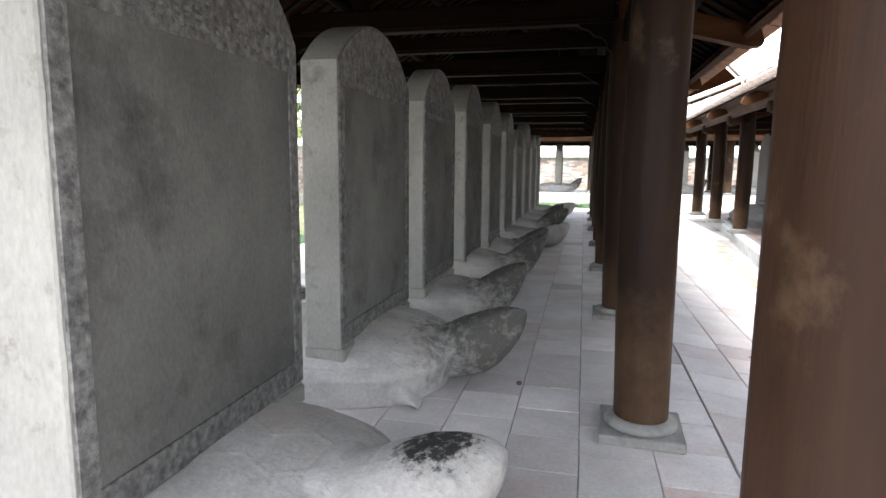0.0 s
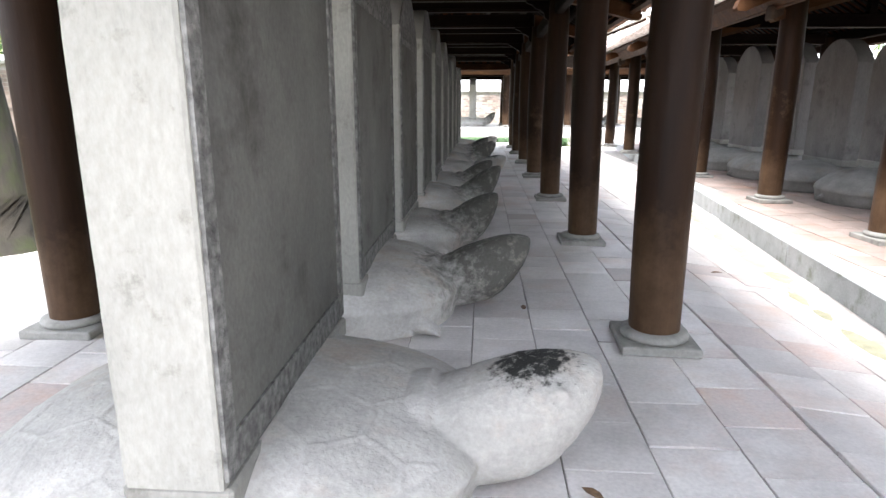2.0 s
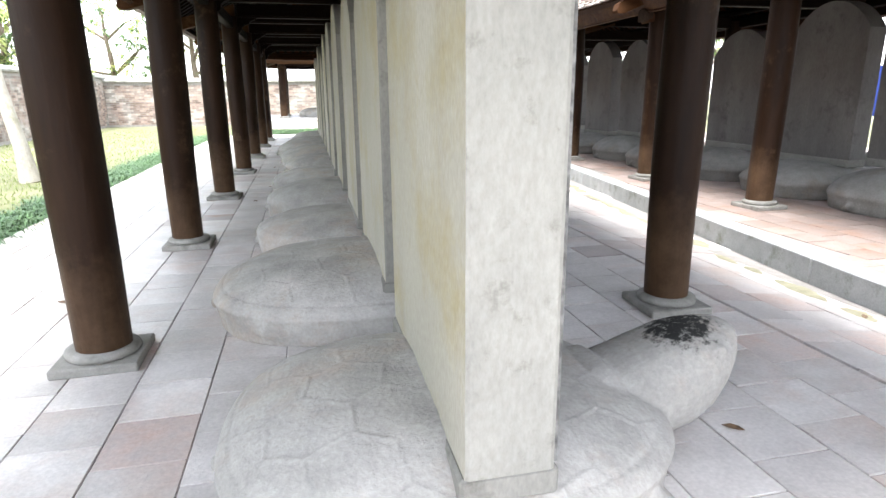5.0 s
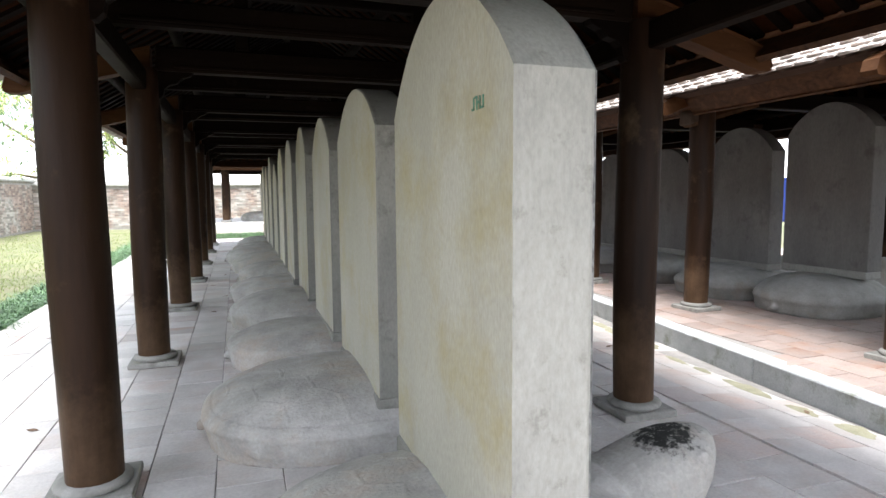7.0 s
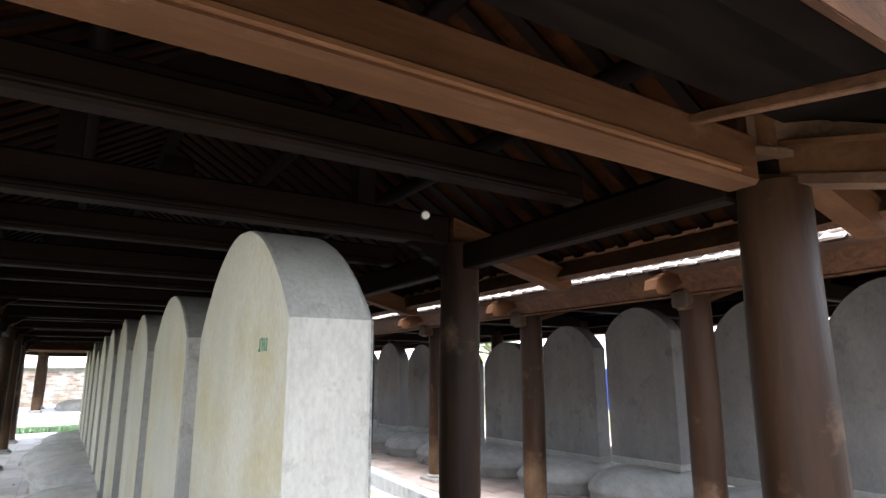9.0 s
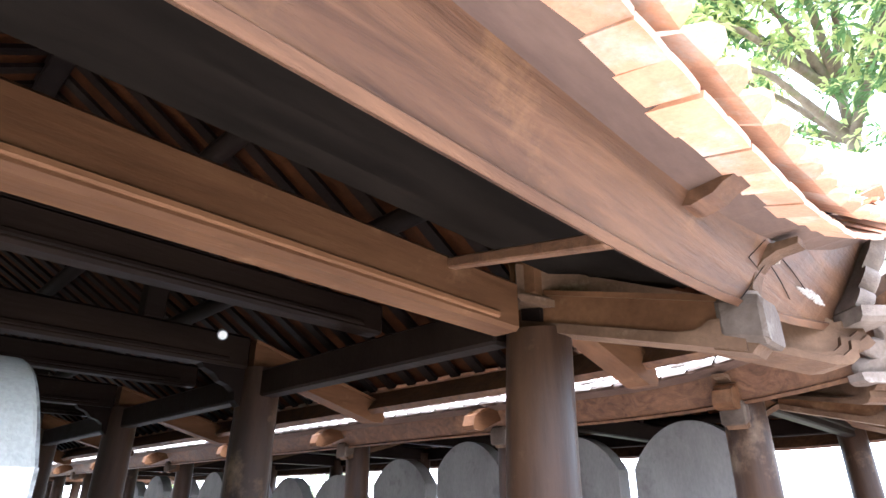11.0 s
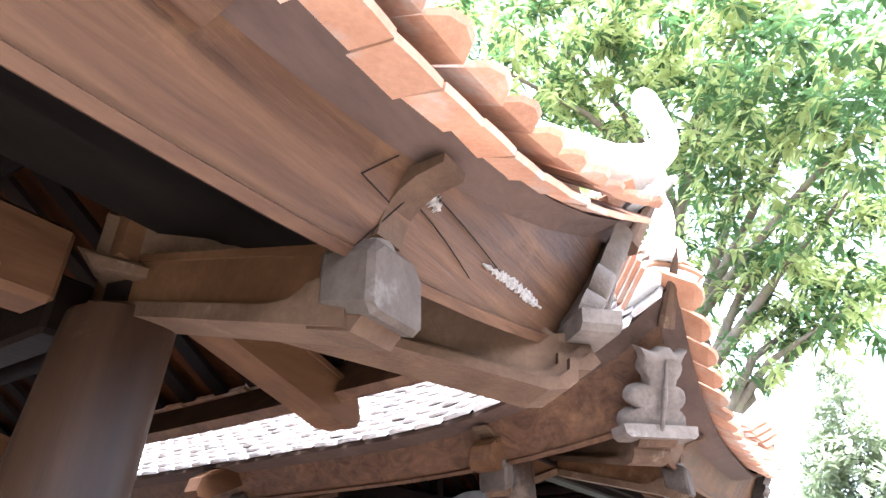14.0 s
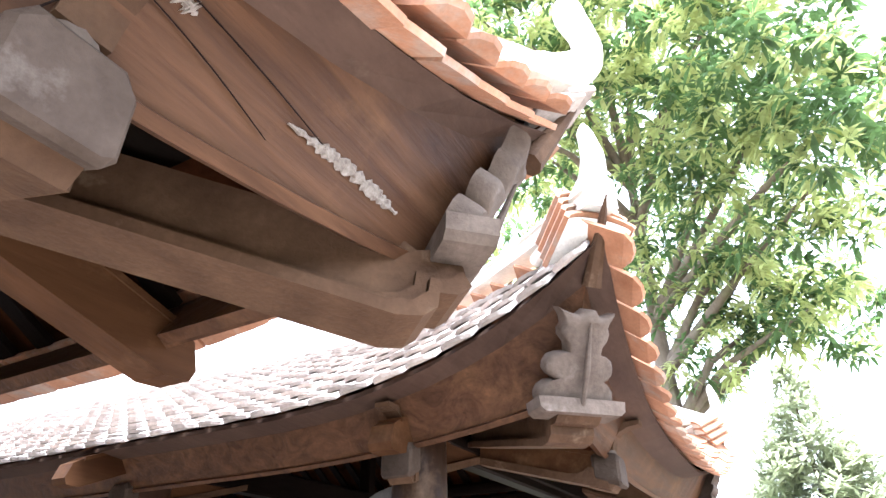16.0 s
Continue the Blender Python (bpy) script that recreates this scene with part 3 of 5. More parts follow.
def stele(x, y, w, thick, z0, zs, zt, label, group, face=True):
    """An upright arched slab; its width runs along y and its inscribed face looks along +x."""
    s = thing("stele", place(x, y, z0), label, "stele", group)
    m = Matrix(((0, 0, 1, 0), (1, 0, 0, 0), (0, 1, 0, 0), (0, 0, 0, 1)))
    g = Geo()
    out = arch(w, 0, zs - z0, zt - z0)
    h = thick / 2
    side_z = [i * (zs - z0) / 30 for i in range(30)]
    full = [(-w / 2, q) for q in side_z] + out[1:-1] + [(w / 2, q) for q in side_z[::-1]]

    def worn(px, pz, depth, cut):
        chip = 0.004 + 0.010 * max(0.0, noise.noise(Vector((pz * 9 + y * 3, px * 5, depth * 40)))) if cut else 0.0
        k = 1 - 2 * chip / w
        return m @ Vector((px * k, pz if pz <= zs - z0 else pz - chip, depth))

    g.loft([[worn(px, pz, -h, True) for px, pz in full], [worn(px, pz, -h + 0.012, False) for px, pz in full],
            [worn(px, pz, h - 0.012, False) for px, pz in full], [worn(px, pz, h, True) for px, pz in full]])
    part("step", Geo().box((-h - 0.016, -w / 2 + 0.006, -0.1), (h + 0.022, w / 2 - 0.006, 0), 0.012), STELE, s, "low stone step under the slab")
    body = part("slab", g, [STELE, STELE_BACK] if face else [STELE_SHADED, STELE_SHADED], s, smooth=18)
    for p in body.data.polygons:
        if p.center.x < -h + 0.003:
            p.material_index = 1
    if face:
        rim = 0.085
        tall = zs - z0
        out = [(-w / 2 + rim, 0.14), (-w / 2 + rim, tall - 0.139), (w / 2 - rim, tall - 0.139), (w / 2 - rim, 0.14)]
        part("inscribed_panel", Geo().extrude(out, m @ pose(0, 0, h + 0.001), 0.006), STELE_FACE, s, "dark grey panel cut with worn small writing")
        g = Geo()
        for e in (-1, 1):
            g.extrude([(e * (w / 2 - 0.012), 0.02), (e * (w / 2 - 0.012), tall), (e * (w / 2 - rim), tall), (e * (w / 2 - rim), 0.02)][::e], m @ pose(0, 0, h + 0.004), 0.018)
        g.extrude([(-w / 2 + rim, 0.02), (-w / 2 + rim, 0.14), (w / 2 - rim, 0.14), (w / 2 - rim, 0.02)][::-1], m @ pose(0, 0, h + 0.004), 0.018)
        head = [(px * 0.985, pz) for px, pz in arch(w, tall - 0.14, tall, zt - z0 - 0.012)]
        g.extrude(head, m @ pose(0, 0, h + 0.003), 0.014)
        part("carved_border", g, SCROLL, s, "carved scrollwork border")
        # a row of worn title signs, cut too shallow to read
        n = 9
        for i in range(n):
            a0 = -w / 2 + 0.16 + (w - 0.32) * i / n
            g = Geo()
            for q in range(4):
                zq = tall - 0.09 + q * 0.032
                g.extrude([(a0, zq), (a0, zq + 0.014), (a0 + 0.085, zq + 0.014), (a0 + 0.085, zq)][::-1], m @ pose(0, 0, h + 0.011), 0.006)
            g.extrude([(a0 + 0.035, tall - 0.1), (a0 + 0.035, tall + 0.02), (a0 + 0.05, tall + 0.02), (a0 + 0.05, tall - 0.1)][::-1], m @ pose(0, 0, h + 0.0115), 0.006)
            part("title_sign", g, SCROLL, s)
    return s


def one_skin(name, rough, voxel, material):
    """Fuses overlapping shapes into one closed smooth mesh."""
    tmp = new(name, rough)
    mod = tmp.modifiers.new("fuse", 'REMESH')
    mod.mode, mod.voxel_size, mod.use_smooth_shade = 'VOXEL', voxel, True
    me = bpy.data.meshes.new_from_object(tmp.evaluated_get(bpy.context.evaluated_depsgraph_get()))
    bpy.data.objects.remove(tmp)
    me.name = name
    me.materials.clear()
    me.materials.append(material)
    me.shade_smooth()
    return me


def plate_edge(x, y, q):
    """Distance of points to the nearest seam of a honeycomb of pitch q."""
    best, bx, by = None, None, None
    r0 = np.floor(y / (q * 0.866))
    for dr in (0, 1):
        r = r0 + dr
        shift = 0.5 * np.mod(r, 2)
        c0 = np.floor(x / q - shift)
        for dc in (0, 1):
            dx, dy = x - (c0 + dc + shift) * q, y - r * q * 0.866
            d2 = dx * dx + dy * dy
            if best is None:
                best, bx, by = d2, dx, dy
            else:
                near = d2 < best
                best, bx, by = np.where(near, d2, best), np.where(near, dx, bx), np.where(near, dy, by)
    reach = np.maximum(np.abs(bx), np.maximum(np.abs(0.5 * bx + 0.866 * by), np.abs(0.5 * bx - 0.866 * by)))
    return q / 2 - reach


def turtle_mesh(seed, stain, front=1.02, back=1.0, half=0.78, high=0.4, head=0.58, tilt=0.0, slim=1.0, skirt=0.965, feet=True, stone=TURTLE, voxel=0.022):
    """A stone tortoise that looks along +x: engraved shell, skirt, feet, neck and blunt head, all one mesh."""
    g = Geo()
    rg = random.Random(seed)
    n, m = 96, 40

    def rim(a):
        c, s = math.cos(a), math.sin(a)
        lx = front if c > 0 else back
        p = 2.5
        r = (abs(c) ** p + abs(s) ** p) ** (-1 / p)
        return lx * c * r, half * s * r

    def dome(x, y):
        """Height of the shell over a point inside its rim."""
        X, Y = rim(math.atan2(y / half, x / (front if x > 0 else back)))
        u = max(0.0, 1 - math.hypot(x, y) / max(1e-6, math.hypot(X, Y)))
        return 0.18 + (high - 0.18) * (1 - (1 - u) ** 3.2) ** 0.72, u

    rings = []
    for j in range(m + 1):
        f = j / m
        ring = []
        for i in range(n):
            a = 2 * math.pi * i / n
            X, Y = rim(a)
            if f < 0.2:
                u = f / 0.2
                k = skirt + 0.025 * u
                z = 0.17 * u
                wob = 0.012 * noise.noise(Vector((X * 6, Y * 6, z * 8 + seed)))
                ring.append((X * (k + wob), Y * (k + wob), z))
            else:
                u = (f - 0.2) / 0.8
                k = 1.0 - u
                lip = 0.02 * math.exp(-((u - 0.03) / 0.05) ** 2)
                z = 0.18 + (high - 0.18) * (1 - (1 - u) ** 3.2) ** 0.72 + lip * 0.3
                z += 0.01 * noise.noise(Vector((X * k * 3, Y * k * 3, seed)))
                ring.append((X * k * 1.0 + 0.0, Y * k, z))
        rings.append(ring)
    g.loft(rings, False)
    g.f.append(tuple(len(g.v) - n + i for i in range(n)))
    g.f.append(tuple(range(n - 1, -1, -1)))
    # neck and head: station, top, underside, half width
    prof = ((0.0, 0.36, 0.0, 0.29), (0.1, 0.375, 0.0, 0.295), (0.15, 0.35, 0.0, 0.265), (0.24, 0.38, 0.0, 0.262), (0.4, 0.43, 0.01, 0.255), (0.58, 0.475, 0.04, 0.245), (0.72, 0.495, 0.095, 0.22), (0.84, 0.497, 0.18, 0.18), (0.93, 0.49, 0.27, 0.13), (0.985, 0.475, 0.36, 0.075), (1.0, 0.455, 0.41, 0.03))
    hx, reach = front * 0.75, front + head
    first = len(g.f)
    rings = []
    for f, zt, zb, hw in prof:
        px, mid, hz = hx + (reach - hx) * f, (zt + zb) / 2 + tilt * f ** 1.5, (zt - zb) / 2
        row = []
        for k in range(24):
            a = 2 * math.pi * k / 24
            c, s = math.cos(a), math.sin(a)
            yy = slim * hw * abs(c) ** 0.8 * (1 if c > 0 else -1)
            zz = hz * abs(s) ** 0.85 * (1 if s > 0 else -1)
            row.append((px - 0.05 * s * (1 - f), yy, mid + zz + 0.01 * noise.noise(Vector((px * 7, yy * 7, zz * 7 + seed)))))
        rings.append(row)
    g.loft(rings)
    last = len(g.f)
    for e in (-1, 1):
        # eye with lid, mouth line, foot with toes
        at = hx + (reach - hx) * 0.74
        ez = 0.41 + tilt * 0.64
        g.loft([[(at + r * math.cos(b), e * slim * (0.168 + d), ez + r * math.sin(b)) for b in (2 * math.pi * k / 14 for k in range(14))]
                for r, d in ((0.042, -0.03), (0.038, 0.018), (0.028, 0.022), (0.02, 0.01), (0.012, 0.018))])
        g.tube([(hx + (reach - hx) * f, e * slim * w, z + tilt * f ** 1.5) for f, w, z in ((0.66, 0.225, 0.24), (0.76, 0.197, 0.31), (0.86, 0.155, 0.36), (0.95, 0.095, 0.40))], [0.005, 0.011, 0.011, 0.005], 6)
        for fx, out in ((front * 0.66, half * 0.74), (-back * 0.62, half * 0.80)) if feet else ():
            g.tube([(fx - 0.1, e * (out - 0.12), 0.14), (fx, e * (out - 0.02), 0.11), (fx + 0.08, e * out, 0.06), (fx + 0.15, e * out, 0.03)], [(0.09, 0.1), (0.085, 0.09), (0.07, 0.055), (0.055, 0.03)], 12)
            for k in range(4):
                ty = e * (out + 0.035 * (k - 1.5))
                g.tube([(fx + 0.08, ty, 0.065), (fx + 0.15, ty, 0.045), (fx + 0.195, ty, 0.01)], [0.018, 0.02, 0.01], 7)
    # tail and the seat of the slab
    g.tube([(-back * 0.9, 0, 0.12), (-back - 0.01, 0.02, 0.07), (-back - 0.02, 0.08, 0.03)], [0.06, 0.04, 0.02], 8)
    m = stone.copy()
    if stain:
        stained(m, (hx + (reach - hx) * stain[0], 0, 0.45 + tilt * 0.6), stain[1], stain[2], *stain[3:])
    me = one_skin("stone_turtle", mesh_of("rough", g, m), voxel, m)
    co = np.empty(len(me.vertices) * 3)
    me.vertices.foreach_get("co", co)
    co = co.reshape(-1, 3)
    x, y, z = co.T
    lx = np.where(x > 0, front, back)
    inside = ((np.abs(x) / lx) ** 2.5 + (np.abs(y) / half) ** 2.5) ** 0.4
    top = (z > 0.2) & (inside < 0.93) & ((x < hx - 0.02) | (np.abs(y) > 0.32))
    wx, wy = x + 0.012 * np.sin(y * 17 + seed), y + 0.012 * np.sin(x * 15 + 2 * seed)
    d = plate_edge(wx, wy, 0.31 + 0.03 * (seed % 3))
    z += np.where(top, 0.0055 * np.exp(-(d / 0.0065) ** 2) - 0.001 * np.exp(-((d - 0.014) / 0.006) ** 2), 0)
    # worn ring along the rim
    z -= np.where((z > 0.16) & (inside < 1.0), 0.006 * np.exp(-((inside - 0.93) / 0.012) ** 2), 0)
    me.vertices.foreach_set("co", co.ravel())
    me.update()
    return me


A_STELAE = ((2.05, 1.44, 0.29, 2.10, 2.52), (4.08, 1.46, 0.235, 2.14, 2.47), (6.0, 1.3, 0.22, 2.12, 2.5), (7.85, 1.2, 0.25, 2.2, 2.6), (9.8, 1.25, 0.25, 2.2, 2.6),
            (11.7, 1.2, 0.25, 2.2, 2.6), (13.6, 1.2, 0.24, 2.0, 2.4), (15.5, 1.2, 0.25, 2.2, 2.65), (17.4, 1.2, 0.25, 2.1, 2.5), (19.3, 1.2, 0.25, 2.2, 2.6))
B_STELAE = ((2.15, 1.40, 0.27, 2.3, 2.80), (3.66, 1.20, 0.26, 2.3, 2.72), (5.54, 1.24, 0.26, 2.4, 2.78), (7.05, 1.28, 0.26, 2.2, 2.60), (8.75, 1.36, 0.26, 2.0, 2.40), (10.4, 1.2, 0.25, 2.0, 2.4),
            (12.0, 1.26, 0.26, 2.1, 2.50), (13.7, 1.25, 0.26, 2.2, 2.6), (15.4, 1.25, 0.26, 2.1, 2.5), (17.1, 1.25, 0.26, 2.2, 2.6), (18.8, 1.25, 0.26, 2.1, 2.5))
BLACK, GREY = (0.022, 0.022, 0.02), (0.085, 0.083, 0.072)
turtle_kinds = [turtle_mesh(3, (0.62, 0.30, BLACK), 1.04, 0.82, 0.78, 0.4, 0.44, 0.0, voxel=0.011), turtle_mesh(5, (0.8, 0.95, GREY, 14.0, (0.55, 0.95)), 0.86, 1.1, 0.84, 0.42, 0.5, 0.05, 0.8, voxel=0.012),
                turtle_mesh(9, (0.8, 0.8, GREY, 14.0, (0.55, 0.95)), 0.84, 0.95, 0.74, 0.36, 0.34, 0.08, 0.85), turtle_mesh(12, (0.8, 0.8, GREY, 14.0, (0.55, 0.95)), 0.86, 0.95, 0.78, 0.42, 0.40, 0.2, 0.85),
                turtle_mesh(15, None, 0.82, 0.86, 0.74, 0.5, 0.4, 0.2, 0.85, 0.95, False, TURTLE_DULL),
                turtle_mesh(18, None, 0.86, 0.92, 0.80, 0.46, 0.4, 0.1, 0.85, 0.95, False, TURTLE_DULL)]
STELE_X, B_STELE_X = -1.575, 5.15
SCRIBBLE = surface("faded green paint", (0.05, 0.16, 0.10), (0.12, 0.24, 0.17), 30.0, 0.9, 0.1)
for i, (y, w, thick, zs, zt) in enumerate(A_STELAE):
    stele(STELE_X, y, w, thick, 0.37, zs, zt, "tall grey stone stele with arched top and worn inscribed face", "stelae of the first house")
    kind = turtle_kinds[(0, 1, 2, 3, 2, 0, 3, 1, 2, 0)[i]]
    tagged(part("stone_turtle", kind, None, m=place(STELE_X - 0.15, y)), "pale grey carved stone turtle that carries a stele", "turtle statue", "turtles of the first house")
for i, (y, w, thick, zs, zt) in enumerate(B_STELAE):
    stele(B_STELE_X, y, w, thick, (0.6, 0.54)[i % 2] + B_FLOOR - 0.02, zs + 0.1, zt + 0.1, "grey stone stele with an arched top, darkened for house shade", "stelae of the second house", False)
    tagged(part("stone_turtle", turtle_kinds[4 + i % 2], None, m=place(B_STELE_X - 0.1, y, B_FLOOR)), "grey worn stone turtle with a chipped shell", "turtle statue", "turtles of the second house")
mark = thing("paint_mark", place(STELE_X - 0.145, 1.56, 2.0), "small faded green painted mark on the back of a stele", "mark")
for q in range(4):
    part("bar", Geo().box((-0.003, 0.028 * q, 0), (0.001, 0.028 * q + 0.008, 0.045), 0), SCRIBBLE, mark)
    part("bar", Geo().box((-0.003, 0.028 * q, 0.02 * (q % 3)), (0.001, 0.028 * q + 0.022, 0.02 * (q % 3) + 0.008), 0), SCRIBBLE, mark)

# ---- roof carpentry ----
CORNERS = ((1, (1, -1)), (0, (-1, -1)), (2, (1, 1)), (3, (-1, 1)))


def hip_set(roof, k, sgn, horned=True):
    """What carries one swept corner: the hip beam, two bracket beams, a carved pendant and two consoles."""
    base = roof.p[k].copy()
    base.z = 0
    lift = roof.lift
    diag = Vector((sgn[0], sgn[1], 0)).normalized()
    up = Vector((0, 0, 1))
    side = diag.cross(up)
    far = 1.05 * math.sqrt(2)
    m = Matrix(((diag.x, 0, side.x, base.x), (diag.y, 0, side.y, base.y), (0, 1, 0, lift), (0, 0, 0, 1)))
    hip = thing("hip_beam", Matrix(), "grey brown hip beam with a lobed carved end", "beam", "hip beams")
    foot = [(-0.1, 2.92), (far - 0.26, 2.645), (far - 0.12, 2.615), (far - 0.05, 2.62), (far - 0.01, 2.65), (far - 0.005, 2.69), (far + 0.045, 2.69), (far + 0.085, 2.72), (far + 0.09, 2.765)]
    crown = [(far + 0.085, 2.79), (far + 0.05, 2.82), (far + 0.0, 2.835), (far - 0.05, 2.825), (far - 0.1, 2.86)]
    part("timber", Geo().extrude(foot + crown + [(-0.1, 3.12)], m, 0.16), CARVED, hip)
    part("raised_moulding", Geo().extrude([(u + 0.01, v - 0.006) for u, v in foot[:-1]] + [(u - 0.016, v + 0.036) for u, v in foot[-2::-1]], m, 0.235), CARVED, hip)
    part("upper_moulding", Geo().extrude([(u - 0.02, v + 0.034) for u, v in foot[:-1]] + [(u - 0.05, v + 0.058) for u, v in foot[-2::-1]], m, 0.205), CARVED, hip)
    pend = thing("carved_pendant", Matrix(), "weathered wooden corner pendant carved in stacked lobes", "ornament", "corner pendants")
    half_line = ((0.185, 0.0), (0.2, 0.02), (0.205, 0.05), (0.195, 0.085), (0.165, 0.115), (0.125, 0.128), (0.16, 0.145), (0.18, 0.17), (0.182, 0.205), (0.165, 0.24), (0.13, 0.26), (0.088, 0.268),
                 (0.095, 0.31), (0.125, 0.345), (0.132, 0.375), (0.118, 0.405), (0.13, 0.44), (0.158, 0.48), (0.10, 0.46), (0.055, 0.455), (0.025, 0.485))
    line = list(half_line) + [(-u, v) for u, v in half_line[::-1]]
    lean = (diag * 0.55 + up).normalized()
    face = side.cross(lean)
    face = face if face.dot(diag) > 0 else -face
    foot_at = base + diag * (1.06 * math.sqrt(2) + 0.02) + up * (2.86 - lift)
    rings = []
    for depth, shrink in ((-0.045, 1.0), (0.012, 1.0), (0.03, 0.965), (0.042, 0.89), (0.047, 0.78)):
        rings.append([foot_at + side * (u * shrink) + lean * (0.24 + (v - 0.24) * (0.35 + 0.65 * shrink)) + face * (depth + 0.06 * (1 - abs(u) / 0.2)) for u, v in line])
    part("lobed_plate", Geo().loft(rings), BLEACHED, pend, smooth=50)
    part("keel", Geo().tube([foot_at + face * 0.095, foot_at + lean * 0.2 + face * 0.105, foot_at + lean * 0.42 + face * 0.085], [0.012, 0.016, 0.006], 8), BLEACHED, pend, "raised centre crease")
    blk = [(-0.225, 0.02), (-0.2, 0.0), (0.2, 0.0), (0.225, 0.02), (0.232, 0.07), (0.13, 0.072), (-0.13, 0.072), (-0.232, 0.07)]
    c = base + diag * (1.06 * math.sqrt(2) + 0.05) + up * (2.795 - lift)
    mb = Matrix(((side.x, 0, diag.x, c.x), (side.y, 0, diag.y, c.y), (0, 1, 0, c.z), (0, 0, 0, 1)))
    part("block", Geo().extrude(blk, mb, 0.15), BLEACHED, pend)
    g = Geo()
    g.tube([base + diag * (1.42 * math.sqrt(2) + q * 0.42 - 0.16) + up * (lift + 3.28 + q * 0.62) for q in (0, 0.25, 0.5, 0.62)], [0.05, 0.035, 0.018, 0.004], 8)
    part("spike", g, CARVED, pend)
    # ridge along the hip, with its finial
    ridge = thing("hip_ridge", Matrix(), "pale lime mortar hip ridge with an upturned horn finial", "roof ridge", "hip ridges")
    half = roof.len[0] / 2
    path = []
    for i in range(15):
        run = (half + 1.3) * i / 14
        kk = max(0.0, 1 - run / 2.6) ** 1.5
        o = 1.34 + 0.12 * kk - run
        path.append(base + diag * (o * math.sqrt(2)) + up * (lift + 3.02 + run * 0.62 + 0.6 * kk))
    rings = []
    for i, q in enumerate(path):
        w, h = 0.085, 0.14
        prof = ((-w, 0), (-w, h * 0.55), (-w - 0.02, h * 0.6), (-w * 0.7, h), (w * 0.7, h), (w + 0.02, h * 0.6), (w, h * 0.55), (w, 0))
        rings.append([q + side * x + up * z for x, z in prof])
    part("mortar_ridge", Geo().loft(rings), RIDGE, ridge)
    e = path[0]
    line = [(-0.75, 0.10, 0.05, 0.05), (-0.5, 0.13, 0.06, 0.06), (-0.25, 0.13, 0.075, 0.07), (-0.06, 0.15, 0.08, 0.08), (0.06, 0.22, 0.072, 0.078), (0.11, 0.32, 0.06, 0.066), (0.10, 0.42, 0.056, 0.062), (0.06, 0.51, 0.062, 0.07), (0.05, 0.58, 0.055, 0.062), (0.055, 0.63, 0.018, 0.02)]
    if not horned:
        line = [(-0.75, 0.10, 0.05, 0.05), (-0.45, 0.12, 0.06, 0.06), (-0.2, 0.14, 0.075, 0.07), (-0.06, 0.2, 0.07, 0.08), (-0.02, 0.3, 0.062, 0.07), (-0.03, 0.42, 0.052, 0.05), (-0.05, 0.52, 0.04, 0.04), (-0.05, 0.58, 0.012, 0.012)]
    rings, steps = [], 5
    for i in range((len(line) - 1) * steps + 1):
        j, u = min(i // steps, len(line) - 2), i / steps - min(i // steps, len(line) - 2)
        p0, p1, p2, p3 = (line[max(0, min(len(line) - 1, j + q))] for q in (-1, 0, 1, 2))
        d, v, w, t = (0.5 * (2 * b + (c - a) * u + (2 * a - 5 * b + 4 * c - z) * u * u + (3 * b - a - 3 * c + z) * u ** 3) for a, b, c, z in zip(p0, p1, p2, p3))
        k = Vector((p2[0] - p1[0], p2[1] - p1[1])).lerp(Vector((p3[0] - p1[0] if j < len(line) - 2 else p2[0] - p1[0], p3[1] - p1[1] if j < len(line) - 2 else p2[1] - p1[1])), u * 0.5).normalized()
        c, across = e + diag * d + up * v, diag * (-k.y) + up * k.x
        rings.append([c + side * (w * math.cos(q)) + across * (t * math.sin(q)) for q in (2 * math.pi * s / 14 for s in range(14))])
    part("horn", Geo().loft(rings), RIDGE, ridge, smooth=60)
    if horned:
        for i in range(4):
            c = e + diag * (-0.02 - 0.045 * i) + up * (-0.03 - 0.035 * i)
            part("stacked_tile", Geo().box((-0.06, -0.11 + 0.006 * i, -0.012), (0.06, 0.11 - 0.006 * i, 0.014), 0.004, axis(c, diag + up * 0.4)), ROOF_TOP, ridge)
        return
    # arched end tiles one over the other, mortared
    for i in range(4):
        c = e + diag * (-0.05 - 0.04 * i) + up * (-0.07 + 0.07 * i)
        w, h = 0.2 - 0.012 * i, 0.085
        arc = [(w * math.cos(q), h * math.sin(q) * (0.8 + 0.2 * math.sin(q))) for q in (math.pi * n / 12 for n in range(13))]
        inner = [(x * 0.9, y - 0.018) for x, y in arc[::-1]]
        run = (diag + up * 0.45).normalized()
        lift_dir = side.cross(run)
        lift_dir = lift_dir if lift_dir.z > 0 else -lift_dir
        rings = [[c + side * x + lift_dir * y + run * d for x, y in arc + inner] for d in (-0.3, 0.0, 0.012)]
        part("end_tile", Geo().loft(rings), ROOF_TILE, ridge, "arched terracotta end tile")
        part("mortar_fill", Geo().loft([[c + side * x * 0.88 + lift_dir * (y * 0.85 - 0.01) + run * d for x, y in arc] for d in (-0.28, -0.012)]), RIDGE, ridge, "lime mortar under the end tile")


